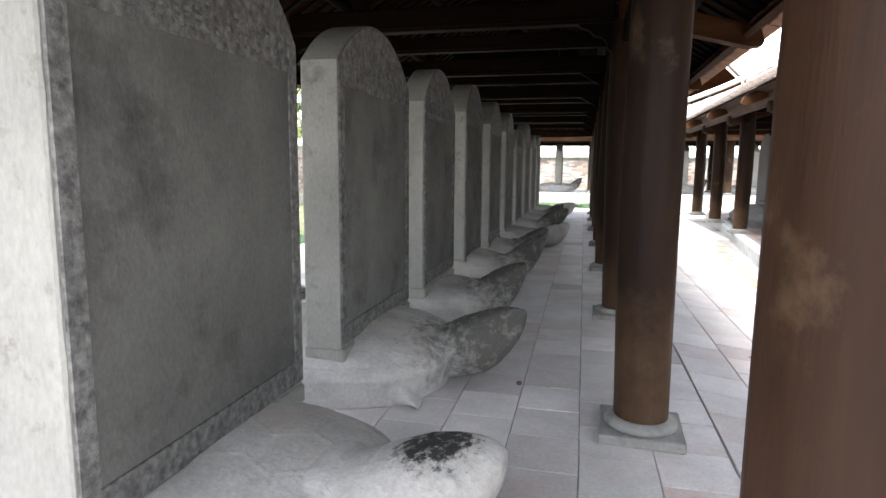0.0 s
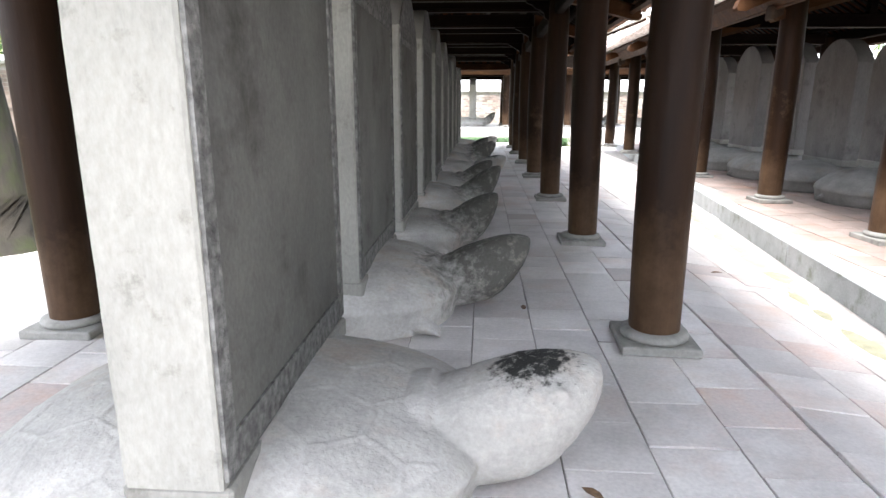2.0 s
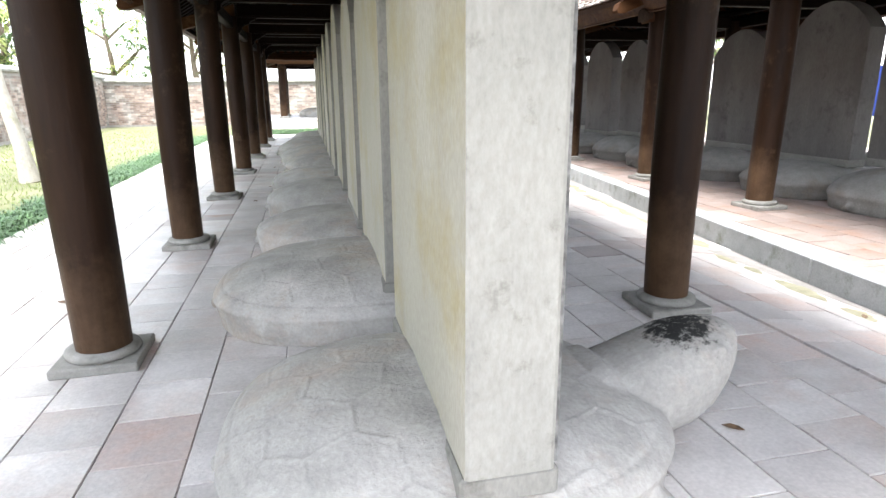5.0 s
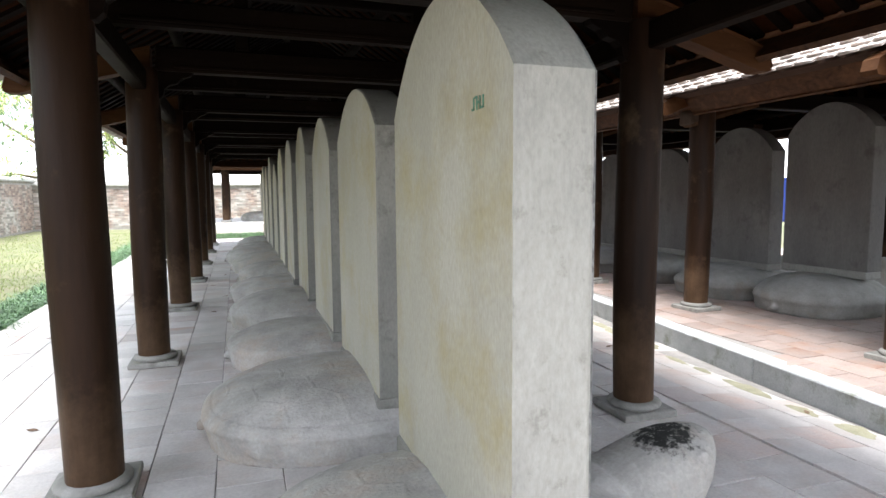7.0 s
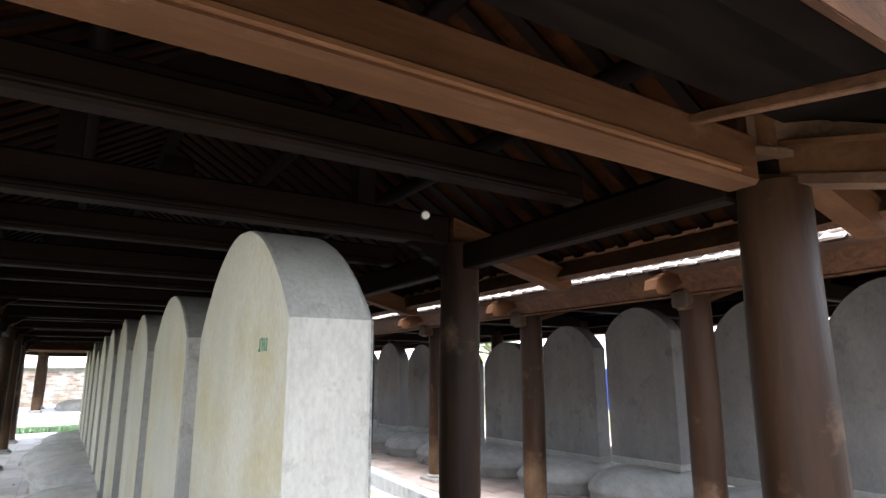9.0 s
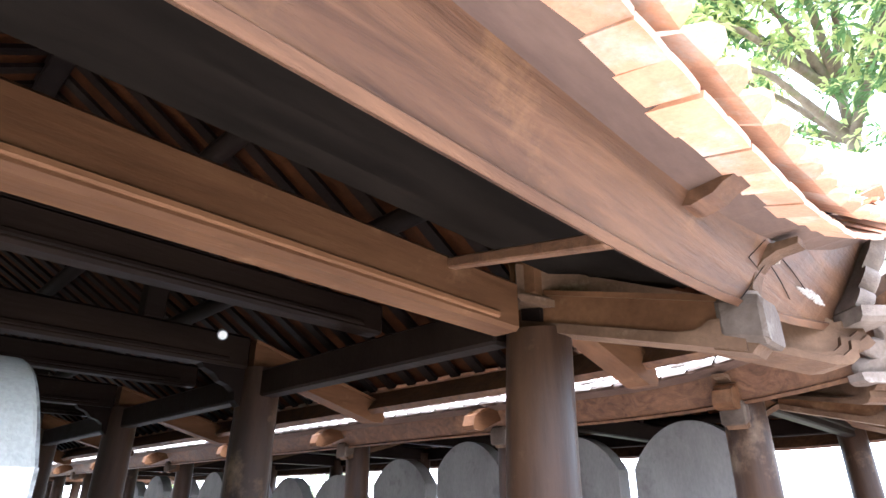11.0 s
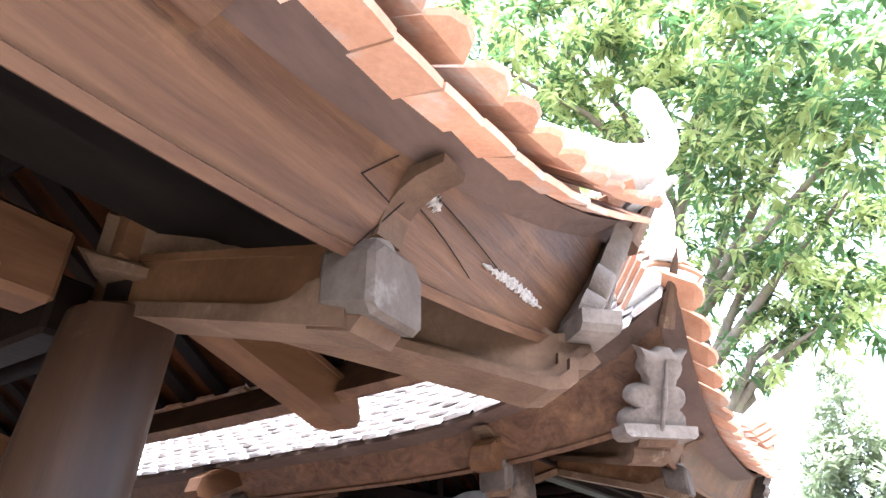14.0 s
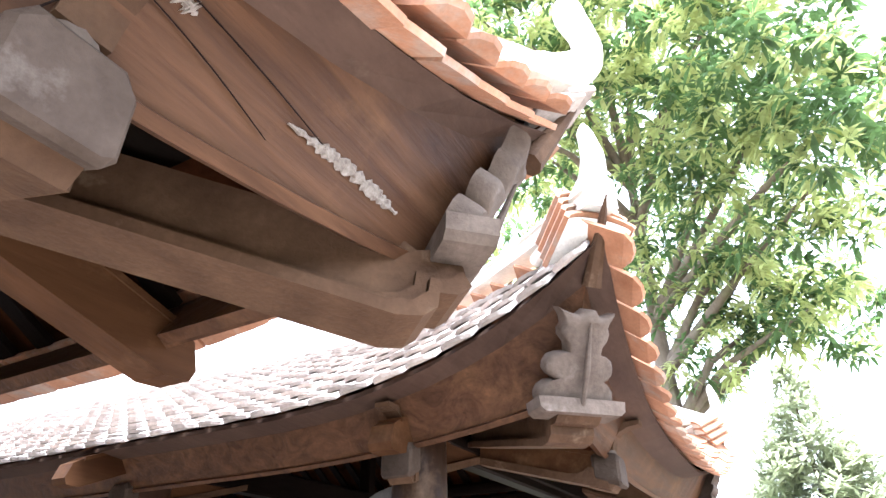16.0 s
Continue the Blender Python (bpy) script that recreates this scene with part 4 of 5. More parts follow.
def bracket_beam(x, y, d, lift, length=1.04, col=CARVED):
    """A short cantilever with a cut block at its end and a curved console on it, from a corner column towards d."""
    d = Vector((d[0], d[1], 0))
    side = d.cross(Vector((0, 0, 1)))
    b = thing("bracket_beam", Matrix(), "grey brown cantilever beam with a faceted carved end", "bracket", "eave brackets")
    m = Matrix(((d.x, 0, side.x, x), (d.y, 0, side.y, y), (0, 1, 0, lift), (0, 0, 0, 1)))
    L = length

    def low(outline):
        return [(u, 2.995 - 0.27 * u + v) for u, v in outline]

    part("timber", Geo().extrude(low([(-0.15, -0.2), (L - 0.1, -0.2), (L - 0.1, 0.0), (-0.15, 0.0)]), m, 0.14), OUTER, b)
    part("top_fillet", Geo().extrude(low([(-0.15, -0.02), (L - 0.12, -0.02), (L - 0.12, 0.006), (-0.15, 0.006)]), m, 0.155), OUTER, b)
    scroll = [(-0.15, -0.208), (L - 0.08, -0.208), (L - 0.08, -0.095), (L - 0.15, -0.088), (L - 0.2, -0.1), (L - 0.225, -0.125), (L - 0.26, -0.145), (L - 0.33, -0.16), (-0.15, -0.16)]
    part("scroll_moulding", Geo().extrude(low(scroll), m, 0.172), CARVED, b, "worn lower moulding ending in a scroll")
    rings = []
    for u, w, cut in ((L - 0.17, 0.078, 0.0), (L - 0.15, 0.092, 0.0), (L - 0.012, 0.102, 0.0), (L + 0.004, 0.09, 0.014)):
        sec = [(w - 0.03, 0.016 - cut), (w, -0.03), (w, -0.15), (w - 0.02, -0.175 + cut), (-w + 0.02, -0.175 + cut), (-w, -0.15), (-w, -0.03), (-w + 0.03, 0.016 - cut)]
        rings.append([m @ Vector((u, 2.995 - 0.27 * u + h, v)) for v, h in sec])
    part("end_block", Geo().loft(rings), GREYED, b, "worn brown faceted end block")
    part("tongue", Geo().extrude(low([(L - 0.2, -0.17), (L - 0.2, -0.215), (L - 0.07, -0.215), (L - 0.035, -0.17)]), m, 0.15), CARVED, b)
    neck = Geo().tube([m @ Vector((L - 0.08, 2.72, 0)), m @ Vector((L - 0.08, 2.775, 0)), m @ Vector((L - 0.075, 2.825, 0)), m @ Vector((L - 0.03, 2.845, 0))], [0.07, 0.05, 0.045, 0.03], 12)
    part("neck", neck, BLEACHED, b, "pale rounded neck under the console", 50)
    con = [(L - 0.13, 2.76), (L - 0.03, 2.765), (L - 0.02, 2.80), (L - 0.005, 2.835), (L + 0.03, 2.868), (L + 0.08, 2.89), (L + 0.155, 2.90), (L + 0.16, 2.925), (L + 0.04, 2.925), (L - 0.06, 2.85)]
    part("console", Geo().extrude(con, m, 0.095), CARVED, b, "curved console under the soffit")


def strut(x, y, d, lift, length=1.14):
    """A sloping eave strut from a column outwards."""
    s = thing("eave_strut", Matrix(), "brown timber eave strut sloping outwards from a column", "bracket", "eave struts")
    d = Vector((d[0], d[1], 0))
    side = d.cross(Vector((0, 0, 1)))
    m = Matrix(((d.x, 0, side.x, x), (d.y, 0, side.y, y), (0, 1, 0, lift), (0, 0, 0, 1)))
    L = length
    part("timber", Geo().extrude([(-0.1, 2.96), (L - 0.12, 2.655), (L - 0.02, 2.66), (L, 2.70), (L - 0.03, 2.80), (L - 0.1, 2.84), (-0.1, 3.15)], m, 0.15), OUTER, s)
    part("top_fillet", Geo().extrude([(-0.1, 3.135), (L - 0.1, 2.825), (L - 0.1, 2.85), (-0.1, 3.16)], m, 0.165), OUTER, s)


def ogee(x, y, d, z, g=None):
    """A curved corbel between a column and a beam."""
    d = Vector((d[0], d[1], 0))
    side = d.cross(Vector((0, 0, 1)))
    m = Matrix(((d.x, 0, side.x, x), (d.y, 0, side.y, y), (0, 1, 0, z), (0, 0, 0, 1)))
    out = [(0.1, 0.0), (0.1, -0.30), (0.16, -0.29), (0.2, -0.25), (0.21, -0.19), (0.26, -0.15), (0.33, -0.13), (0.38, -0.08), (0.46, -0.05), (0.5, 0.0)]
    k = thing("corbel", Matrix(), "dark curved timber corbel between column and beam", "bracket", "corbels")
    part("timber", Geo().extrude(out, m, 0.09), BEAM, k)


for roof in (roof_a, roof_b):
    for k, sgn in CORNERS:
        hip_set(roof, k, sgn, roof is roof_a)
x_e = roof_a.p[1].x
for x, e in ((x_e, 1), (A_X[0], -1)):
    bracket_beam(x + 0.04 * e, A_Y[0], (0, -1), 0.0)
    bracket_beam(x, A_Y[-1], (0, 1), 0.0)
for i, y in enumerate(A_Y):
    strut(x_e if i == 0 else A_X[1], y, (1, 0), 0.0, 1.12 if i == 0 else 1.2)
    strut(A_X[0], y, (-1, 0), 0.0)
    if 0 < i:
        ogee(A_X[0], y, (1, 0), 2.95)
        ogee(A_X[1], y, (-1, 0), 2.95)
for i, y in enumerate(B_Y):
    strut(B_X[0] + 0.6 * (i == 0), y, (-1, 0), 0.04, 1.1 if i == 0 else 0.75)
    bracket_beam(4.16 if i == 0 else B_X[0] + 0.75, y, (-1, 0), 0.04)
    tie = thing("tie_beam", place(0, y, 2.85), "dark timber tie beam of the second house", "beam", "tie beams")
    part("timber", Geo().beam((B_X[0] + 0.1, 0, 0.12), (B_X[1], 0, 0.12), 0.16, 0.24, 0.018), BEAM, tie)
bracket_beam(4.16, 0.99, (0, -1), 0.04)
end_tie = thing("end_plate", place(0, B_Y[0], 2.78), "brown timber plate across the near end of the second house", "beam", "wall plates")
part("timber", Geo().beam((3.6, 0, 0.1), (7.2, 0, 0.1), 0.13, 0.2, 0.015), TIE, end_tie)
# Planks coloured almost black to carry the dark of the end bay.
boards = thing("boarded_eave", Matrix(), "boards over the near end bay, coloured near-black as shade", "boarding", kind="structure")
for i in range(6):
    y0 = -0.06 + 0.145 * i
    part("plank", Geo().box((A_X[0] - 0.5, y0, 2.985 + 0.016 * i), (0.98, y0 + 0.138, 3.005 + 0.016 * i), 0.004), EAVE_SHADE, boards)
rod = thing("tie_rod", Matrix(), "slim brown timber bar between beam and fascia", "beam")
part("timber", Geo().beam((-0.24, 0.82, 2.93), (-0.47, -0.02, 2.70), 0.05, 0.045, 0.006), FASCIA, rod)
for x in (-2.9, -1.54, -0.19):
    blk = thing("soffit_block", Matrix(), "small brown block under the soffit joint", "bracket", "soffit blocks")
    part("block", Geo().extrude([(-0.09, 2.855), (-0.02, 2.838), (0.05, 2.855), (0.085, 2.88), (0.13, 2.895), (0.13, 2.915), (-0.09, 2.915)], Matrix(((0, 0, 1, x), (-1, 0, 0, -0.2), (0, 1, 0, 0), (0, 0, 0, 1))), 0.115), FASCIA, blk)


def on_fascia(a, v, out=0.004):
    """A point on the face of the near fascia of the first house, a along it and v up it."""
    f = [roof_a.at(0, a * (roof_a.len[0] + 2 * (o + ko)) - (o + ko), o, z, ko, kz) for o, z, ko, kz in (FB_ALL, FT)]
    return f[0].lerp(f[1], v) + Vector((0, -out, -out * 0.6))


def smear(name, a0, a1, v0, v1, wide, material, label, ragged, seed):
    """A thin ragged strip lying on the fascia."""
    n, r = 40, random.Random(seed)
    rows = []
    for i in range(n + 1):
        t = i / n
        a, v = a0 + (a1 - a0) * t, v0 + (v1 - v0) * t + 0.015 * math.sin(t * 4)
        w = wide * (0.25 + ragged * r.random()) * math.sin(math.pi * min(0.98, max(0.02, t))) ** 0.5
        rows.append([on_fascia(a, v - w, 0.002), on_fascia(a, v - w * 0.4, 0.006), on_fascia(a, v + w * 0.4, 0.006), on_fascia(a, v + w, 0.002)])
    part(name, Geo().loft(rows, True, True), material, house_a, label)


LIME = surface("dried lime splash", (0.085, 0.06, 0.042), (0.27, 0.235, 0.20), 60.0, 0.95, 0.6, 90)
CRACK = surface("dark open crack", (0.008, 0.005, 0.004), (0.016, 0.01, 0.008), 20.0, 0.9, 0.1, gloss=0.05)
smear("lime_splash", 0.884, 0.960, 0.46, 0.27, 0.075, LIME, "pale dried lime splash", 0.6, 3)
smear("lime_splash", 0.812, 0.832, 0.84, 0.74, 0.08, LIME, "pale dried lime splash", 1.2, 9)
smear("crack", 0.80, 0.905, 0.93, 0.44, 0.010, CRACK, "dark open crack", 0.3, 20)
smear("crack", 0.805, 0.885, 0.74, 0.30, 0.008, CRACK, "dark open crack", 0.3, 21)
for p0, p1 in (((0.40, 0.03), (0.403, 0.97)), ((0.791, 0.97), (0.787, 0.66)), ((0.787, 0.66), (0.808, 0.57)), ((0.815, 0.02), (0.812, 0.98))):
    part("board_seam", Geo().beam(on_fascia(*p0), on_fascia(*p1), 0.002, 0.0035, 0), CRACK, house_a, "dark seam between two boards")
lamp = thing("spot_lamp", place(0.0, 3.3, 3.12), "small black spotlight with a round white glass", "lamp")
part("housing", Geo().tube([(0.0, 0.12, 0.06), (-0.02, 0.06, 0.03), (-0.05, -0.02, 0.0)], [0.025, 0.035, 0.038], 14), IRON, lamp)
part("lens", Geo().tube([(-0.0501, -0.0203, 0.0), (-0.054, -0.03, -0.003)], [0.03, 0.03], 14), RIDGE, lamp, "round white glass")

# rafters, purlins and ridge beam of both houses
for roof, nm in ((roof_a, "first"), (roof_b, "second")):
    half = roof.len[0] / 2
    L = roof.len[1]
    fr = thing("rafters", Matrix(), "dark brown flat rafters under the tiles", "rafters", kind="structure")
    laths = []
    for s in (1, 3, 2) if nm == "first" else (1, 3, 0, 2):
        n = int(roof.len[s] / 0.25)
        for i in range(n + 1):
            a = roof.len[s] * i / n
            reach = max(0.1, min(half, a, roof.len[s] - a))
            laths.append((roof.at(s, a, 1.02, 2.93), roof.at(s, a, -reach + 0.02, 2.93 + (reach + 1.0) * 0.62)))
    joined = Geo()
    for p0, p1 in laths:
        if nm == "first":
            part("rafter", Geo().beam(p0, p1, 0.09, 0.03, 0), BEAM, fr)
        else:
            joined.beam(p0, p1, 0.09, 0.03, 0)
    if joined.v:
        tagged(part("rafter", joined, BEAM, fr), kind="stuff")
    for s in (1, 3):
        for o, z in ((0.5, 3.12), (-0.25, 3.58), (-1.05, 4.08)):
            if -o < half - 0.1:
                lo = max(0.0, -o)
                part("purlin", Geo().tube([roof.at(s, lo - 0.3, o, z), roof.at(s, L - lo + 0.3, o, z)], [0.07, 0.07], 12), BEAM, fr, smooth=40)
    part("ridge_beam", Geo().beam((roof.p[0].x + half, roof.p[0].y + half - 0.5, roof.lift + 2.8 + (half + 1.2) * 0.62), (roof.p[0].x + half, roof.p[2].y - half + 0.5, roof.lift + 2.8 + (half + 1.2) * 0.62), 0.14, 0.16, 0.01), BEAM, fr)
    crest = thing("main_ridge", Matrix(), "lime mortar main ridge along the roof", "roof ridge", "main ridges")
    zr = roof.lift + 2.95 + (half + 1.3) * 0.62
    part("mortar_ridge", Geo().box((roof.p[0].x + half - 0.1, roof.p[0].y + half, zr - 0.1), (roof.p[0].x + half + 0.1, roof.p[2].y - half, zr + 0.22), 0.03), RIDGE, crest)
    # kingpost frames above the tie beams
    ysp = A_Y if nm == "first" else B_Y
    for y in ysp[1:-1]:
        kp = thing("truss", place(roof.p[0].x + half, y, 0), "dark carved timber truss standing on the tie beam", "truss", "trusses")
        base = roof.lift + (3.17 if nm == "first" else 3.03)
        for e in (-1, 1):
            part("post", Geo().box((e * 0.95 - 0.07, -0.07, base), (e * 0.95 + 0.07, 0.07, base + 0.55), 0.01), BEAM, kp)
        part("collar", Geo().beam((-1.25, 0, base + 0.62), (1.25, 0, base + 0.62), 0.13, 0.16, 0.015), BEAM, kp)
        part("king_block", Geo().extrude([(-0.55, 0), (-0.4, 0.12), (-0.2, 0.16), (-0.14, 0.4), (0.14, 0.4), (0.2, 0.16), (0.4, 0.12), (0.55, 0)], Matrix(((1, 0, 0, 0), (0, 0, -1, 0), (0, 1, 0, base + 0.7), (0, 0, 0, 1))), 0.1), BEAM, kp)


# ---- beyond the houses ----
def far_house(x0, x1, y0, y1, lift):
    r = Roof(x0, x1, y0, y1, lift)
    top = roof_house(r, "roof_of_far_house", "pale tiled roof of a further stele house", ())
    for k, sgn in CORNERS:
        hip_set(r, k, sgn)
    return r


roof_c = far_house(-3.4, 9.0, 27.6, 31.2, 0.1)
C_FLOOR = 0.5
for x in (-2.95, 0.32, 3.1, 6.0, 9.0):
    for y in (27.6, 31.2):
        column(x, y, C_FLOOR, 3.0, 0.165, int(x * 3) % 7, "brown timber column of the further house", "columns of the further house")
c_slab = tagged(part("floor", Geo().box((-4.8, 26.4, -0.25), (11, 33, C_FLOOR), 0.02), TILE), "pale tiled platform of the further stele house", "floor", kind="structure")
for y in (27.6, 31.2):
    c_tie = thing("far_plate", Matrix(), "dark timber plate along the further house", "beam", "wall plates")
    part("timber", Geo().beam((-3.2, y, 2.85), (9, y, 2.85), 0.14, 0.24, 0.015), BEAM, c_tie)
for x in (-1.22, 1.5, 4.4, 7.3):
    stele(x, 29.4, 1.25, 0.3, C_FLOOR + 0.37, 2.4, 2.75, "pale stone stele in the further house", "stelae of the further house")
    tagged(part("stone_turtle", turtle_kinds[3], None, m=place(x - 0.15, 29.4, C_FLOOR)), "pale stone turtle in the further house", "turtle statue", "turtles of the further house")


def brick_wall(p, q, h, name):
    """A free-standing old brick wall with a rounded dark coping; the courses nearest the walk are single bricks."""
    p, q = Vector((*p, 0)), Vector((*q, 0))
    L = (q - p).length
    m = axis(p, q - p)
    wall = thing(name, Matrix(), "old stained red brick garden wall with a dark rounded coping", "wall", kind="structure")
    part("core", Geo().box((0, -0.13, -0.3), (L, 0.13, h - 0.12), 0, m), JOINT, wall)
    g = Geo()
    rows = int((h - 0.1) / 0.105)
    for r in range(rows):
        n = int(L / 0.34)
        for i in range(n):
            a = (i + 0.5 * (r % 2)) * 0.34
            d = 0.142 + 0.008 * rnd.random()
            g.box((a + 0.008, -d, -0.1 + r * 0.105 + 0.006), (a + 0.332, d, -0.1 + r * 0.105 + 0.099), 0, m)
    tagged(part("brick", g, BRICK, wall), kind="stuff")
    prof = [(-0.26, h - 0.13), (-0.27, h - 0.05), (-0.17, h + 0.06), (0, h + 0.11), (0.17, h + 0.06), (0.27, h - 0.05), (0.26, h - 0.13)]
    n = max(2, int(L / 1.0))
    part("coping", Geo().loft([[m @ Vector((L * i / n, y, z + 0.015 * noise.noise(Vector((i * 0.7, y, 1))))) for y, z in prof] for i in range(n + 1)]), COPING, wall)


brick_wall((-13.2, -6), (-13.2, 42), 2.6, "wall_west")
brick_wall((-13.2, 38), (26, 38), 2.4, "wall_north")
# Unseen wall, added to close the place and hold back low southern light.
south = thing("wall_south", Matrix(), "plain brick wall, unseen, added behind the walk", "wall", kind="structure")
part("wall", Geo().box((-13.0, -7.4, -0.3), (26, -7.1, 2.8), 0.02), BRICK, south)


def blades(name, spots, label, n=34, tall=0.3):
    g = Geo()
    for x, y, z in spots:
        for i in range(n):
            a, lean, h = rnd.uniform(0, 6.28), rnd.uniform(0.08, 0.34), tall * rnd.uniform(0.6, 1.1)
            bx, by = x + rnd.gauss(0, 0.05), y + rnd.gauss(0, 0.05)
            d = Vector((math.cos(a), math.sin(a), 0))
            s = Vector((-d.y, d.x, 0)) * 0.007
            b = Vector((bx, by, z))
            pts = [b, b + d * lean * 0.35 + Vector((0, 0, h * 0.75)), b + d * lean + Vector((0, 0, h * 0.8)), b + d * lean * 1.5 + Vector((0, 0, h * 0.5))]
            k = len(g.v)
            for j, p in enumerate(pts):
                w = (1, 1.2, 0.9, 0.2)[j]
                g.v += [tuple(p - s * w), tuple(p + s * w)]
            g.f += [(k + 2 * j, k + 2 * j + 1, k + 2 * j + 3, k + 2 * j + 2) for j in range(3)]
    return tagged(part(name, g, BLADE), label, "border grass", kind="stuff")


blades("border_grass", [(-5.5 - rnd.random() * 0.55, y0 + rnd.random() * 0.2, -0.2) for y0 in [5.6 + 0.055 * i for i in range(340)]], "dark green strap-leaved border grass along the paving")
blades("border_grass", [(-4.8 + 0.045 * i, 24.9 + rnd.random() * 0.7, -0.2) for i in range(170)], "dark green strap-leaved border grass before the further house", 34, 0.42)
lawn = Geo()
for i in range(14000):
    x, y = rnd.uniform(-13, -5.9), 4 + 30 * rnd.random() ** 1.5
    a = rnd.uniform(0, 6.28)
    w, h = 0.012, rnd.uniform(0.03, 0.08)
    k = len(lawn.v)
    lawn.v += [(x - w * math.cos(a), y - w * math.sin(a), -0.22), (x + w * math.cos(a), y + w * math.sin(a), -0.22), (x + 0.03 * math.sin(a), y, -0.22 + h)]
    lawn.f.append((k, k + 1, k + 2))
GRASS_TIP = foliage("lawn blade", (0.11, 0.14, 0.05), (0.18, 0.21, 0.085))
tagged(part("lawn", lawn, GRASS_TIP), "short patchy yellow green lawn", "lawn", kind="stuff")


# ---- trees ----
def trunk_geo(path, radii, knots=0.12, n=14):
    g, rings = Geo(), []
    for i, p in enumerate(path):
        d = Vector(path[min(i + 1, len(path) - 1)]) - Vector(path[max(i - 1, 0)])
        m = axis(p, d)
        rings.append([m @ Vector((0, radii[i] * (1 + knots * noise.noise(Vector((math.cos(a) * 2, math.sin(a) * 2, i * 0.6)))) * math.cos(a), radii[i] * (1 + knots * noise.noise(Vector((math.cos(a) * 2, math.sin(a) * 2, i * 0.6 + 9)))) * math.sin(a))) for a in (2 * math.pi * k / n for k in range(n))])
    return g.loft(rings)


def leaf_clump(g, c, size, count, r, droop=0.35):
    """A rosette of long pointed leaves round a twig's end."""
    for _ in range(count):
        a, e = r.uniform(0, 6.28), r.uniform(-0.7, 0.8)
        d = Vector((math.cos(a) * math.cos(e), math.sin(a) * math.cos(e), math.sin(e)))
        s = d.cross(Vector((r.uniform(-0.3, 0.3), r.uniform(-0.3, 0.3), 1))).normalized() * size * r.uniform(0.10, 0.15)
        l = size * r.uniform(0.7, 1.25)
        p0 = c + d * size * 0.12
        p1 = p0 + d * l * 0.5
        p2 = p0 + d * l + Vector((0, 0, -droop * l))
        k = len(g.v)
        g.v += [tuple(p0), tuple(p1 - s), tuple(p1 + s), tuple(p2)]
        g.f += [(k, k + 1, k + 2), (k + 1, k + 3, k + 2)]


def tree(name, base, height, r0, lobes, leaf, count, size, label, bark, seed, lean=(0, 0), limbs=7):
    """A tapered trunk, limbs out to each lobe of the crown, and clumps of leaves with gaps between."""
    r = random.Random(seed)
    t = thing(name, place(*base), label, "tree", "trees")
    h = height
    path = [Vector((lean[0] * f * f * h + 0.1 * math.sin(f * 7 + seed), lean[1] * f * f * h + 0.1 * math.cos(f * 5 + seed), f * h)) for f in [i / 9 for i in range(10)]]
    part("trunk", trunk_geo(path, [r0 * (1.35 if i == 0 else 1.0) * (1 - 0.075 * i) for i in range(10)]), bark, t, smooth=60)
    for (cx, cy, cz, rad) in lobes[:limbs]:
        c = Vector((cx, cy, cz))
        s = path[min(9, max(4, int(9 * min(1.0, (cz - rad) / h))))]
        mid = (s + c) / 2 + Vector((r.uniform(-0.4, 0.4), r.uniform(-0.4, 0.4), 0.3))
        part("limb", Geo().tube([s, s.lerp(mid, 0.5), mid, mid.lerp(c, 0.6), c], [r0 * 0.42, r0 * 0.34, r0 * 0.25, r0 * 0.15, r0 * 0.06], 8), bark, t, smooth=60)
    for q, mt in enumerate(leaf):
        g = Geo()
        total = sum(l[3] ** 2 for l in lobes)
        for (cx, cy, cz, rad) in lobes:
            for _ in range(int(count * rad * rad / total / len(leaf))):
                d = Vector((r.gauss(0, 1), r.gauss(0, 1), r.gauss(0, 0.8))).normalized()
                f = rad * (0.45 + 0.6 * r.random() ** 0.6)
                p = Vector((cx, cy, cz)) + d * f
                if noise.noise(p * (1.3 / max(1.0, rad * 0.4)) + Vector((seed, q * 0.3, 0))) < 0.04:
                    continue
                leaf_clump(g, p, size, 11, r)
        part("crown", g, mt, t, "loose uneven crown of long leaves")
    return t


def scatter(r, n, spread, z0, z1, rad):
    return [(r.uniform(-spread, spread), r.uniform(-spread, spread), r.uniform(z0, z1), r.uniform(*rad)) for _ in range(n)]


rt = random.Random(21)
CROWN_WEST = [(-6.1, 3.0, 14.1, 1.6), (-3.8, 2.8, 13.8, 1.9), (-5.8, 2.4, 16.0, 1.5), (-4.3, 1.3, 15.3, 1.8), (-1.4, 2.2, 13.9, 1.8), (-2.1, 0.6, 15.2, 2.0), (-5.0, -0.3, 16.5, 1.7), (-3.9, -1.3, 15.3, 1.8), (-1.9, -1.2, 13.9, 2.0), (-0.9, -1.7, 11.3, 2.0), (-0.4, -0.7, 9.3, 1.5)]
CROWN_EAST = [(-0.4, -1.1, 7.2, 1.15), (-2.9, -2.5, 11.6, 1.9), (-4.0, -2.8, 13.6, 1.8), (-1.9, -2.8, 9.4, 1.5), (-4.1, -3.8, 11.4, 1.8), (-3.1, -4.0, 9.4, 1.5), (-4.3, -4.7, 10.2, 1.6), (0.9, 1.1, 11.4, 1.3), (-1.0, -3.2, 7.5, 1.3), (0.5, -3.7, 8.3, 1.4), (0.2, -2.3, 7.9, 1.2), (1.6, 2.4, 13.7, 1.6), (-0.9, -2.2, 8.7, 1.1), (-5.2, -4.1, 14.1, 1.6)]
tree("mango_tree", (15.2, 0.8, -0.2), 12.5, 0.36, CROWN_EAST + CROWN_WEST, (LEAF, LEAF_PALE), 5600, 0.4, "tall leafy tree with long drooping bright green leaves", BARK, 4, (0.0, 0.0), 22)
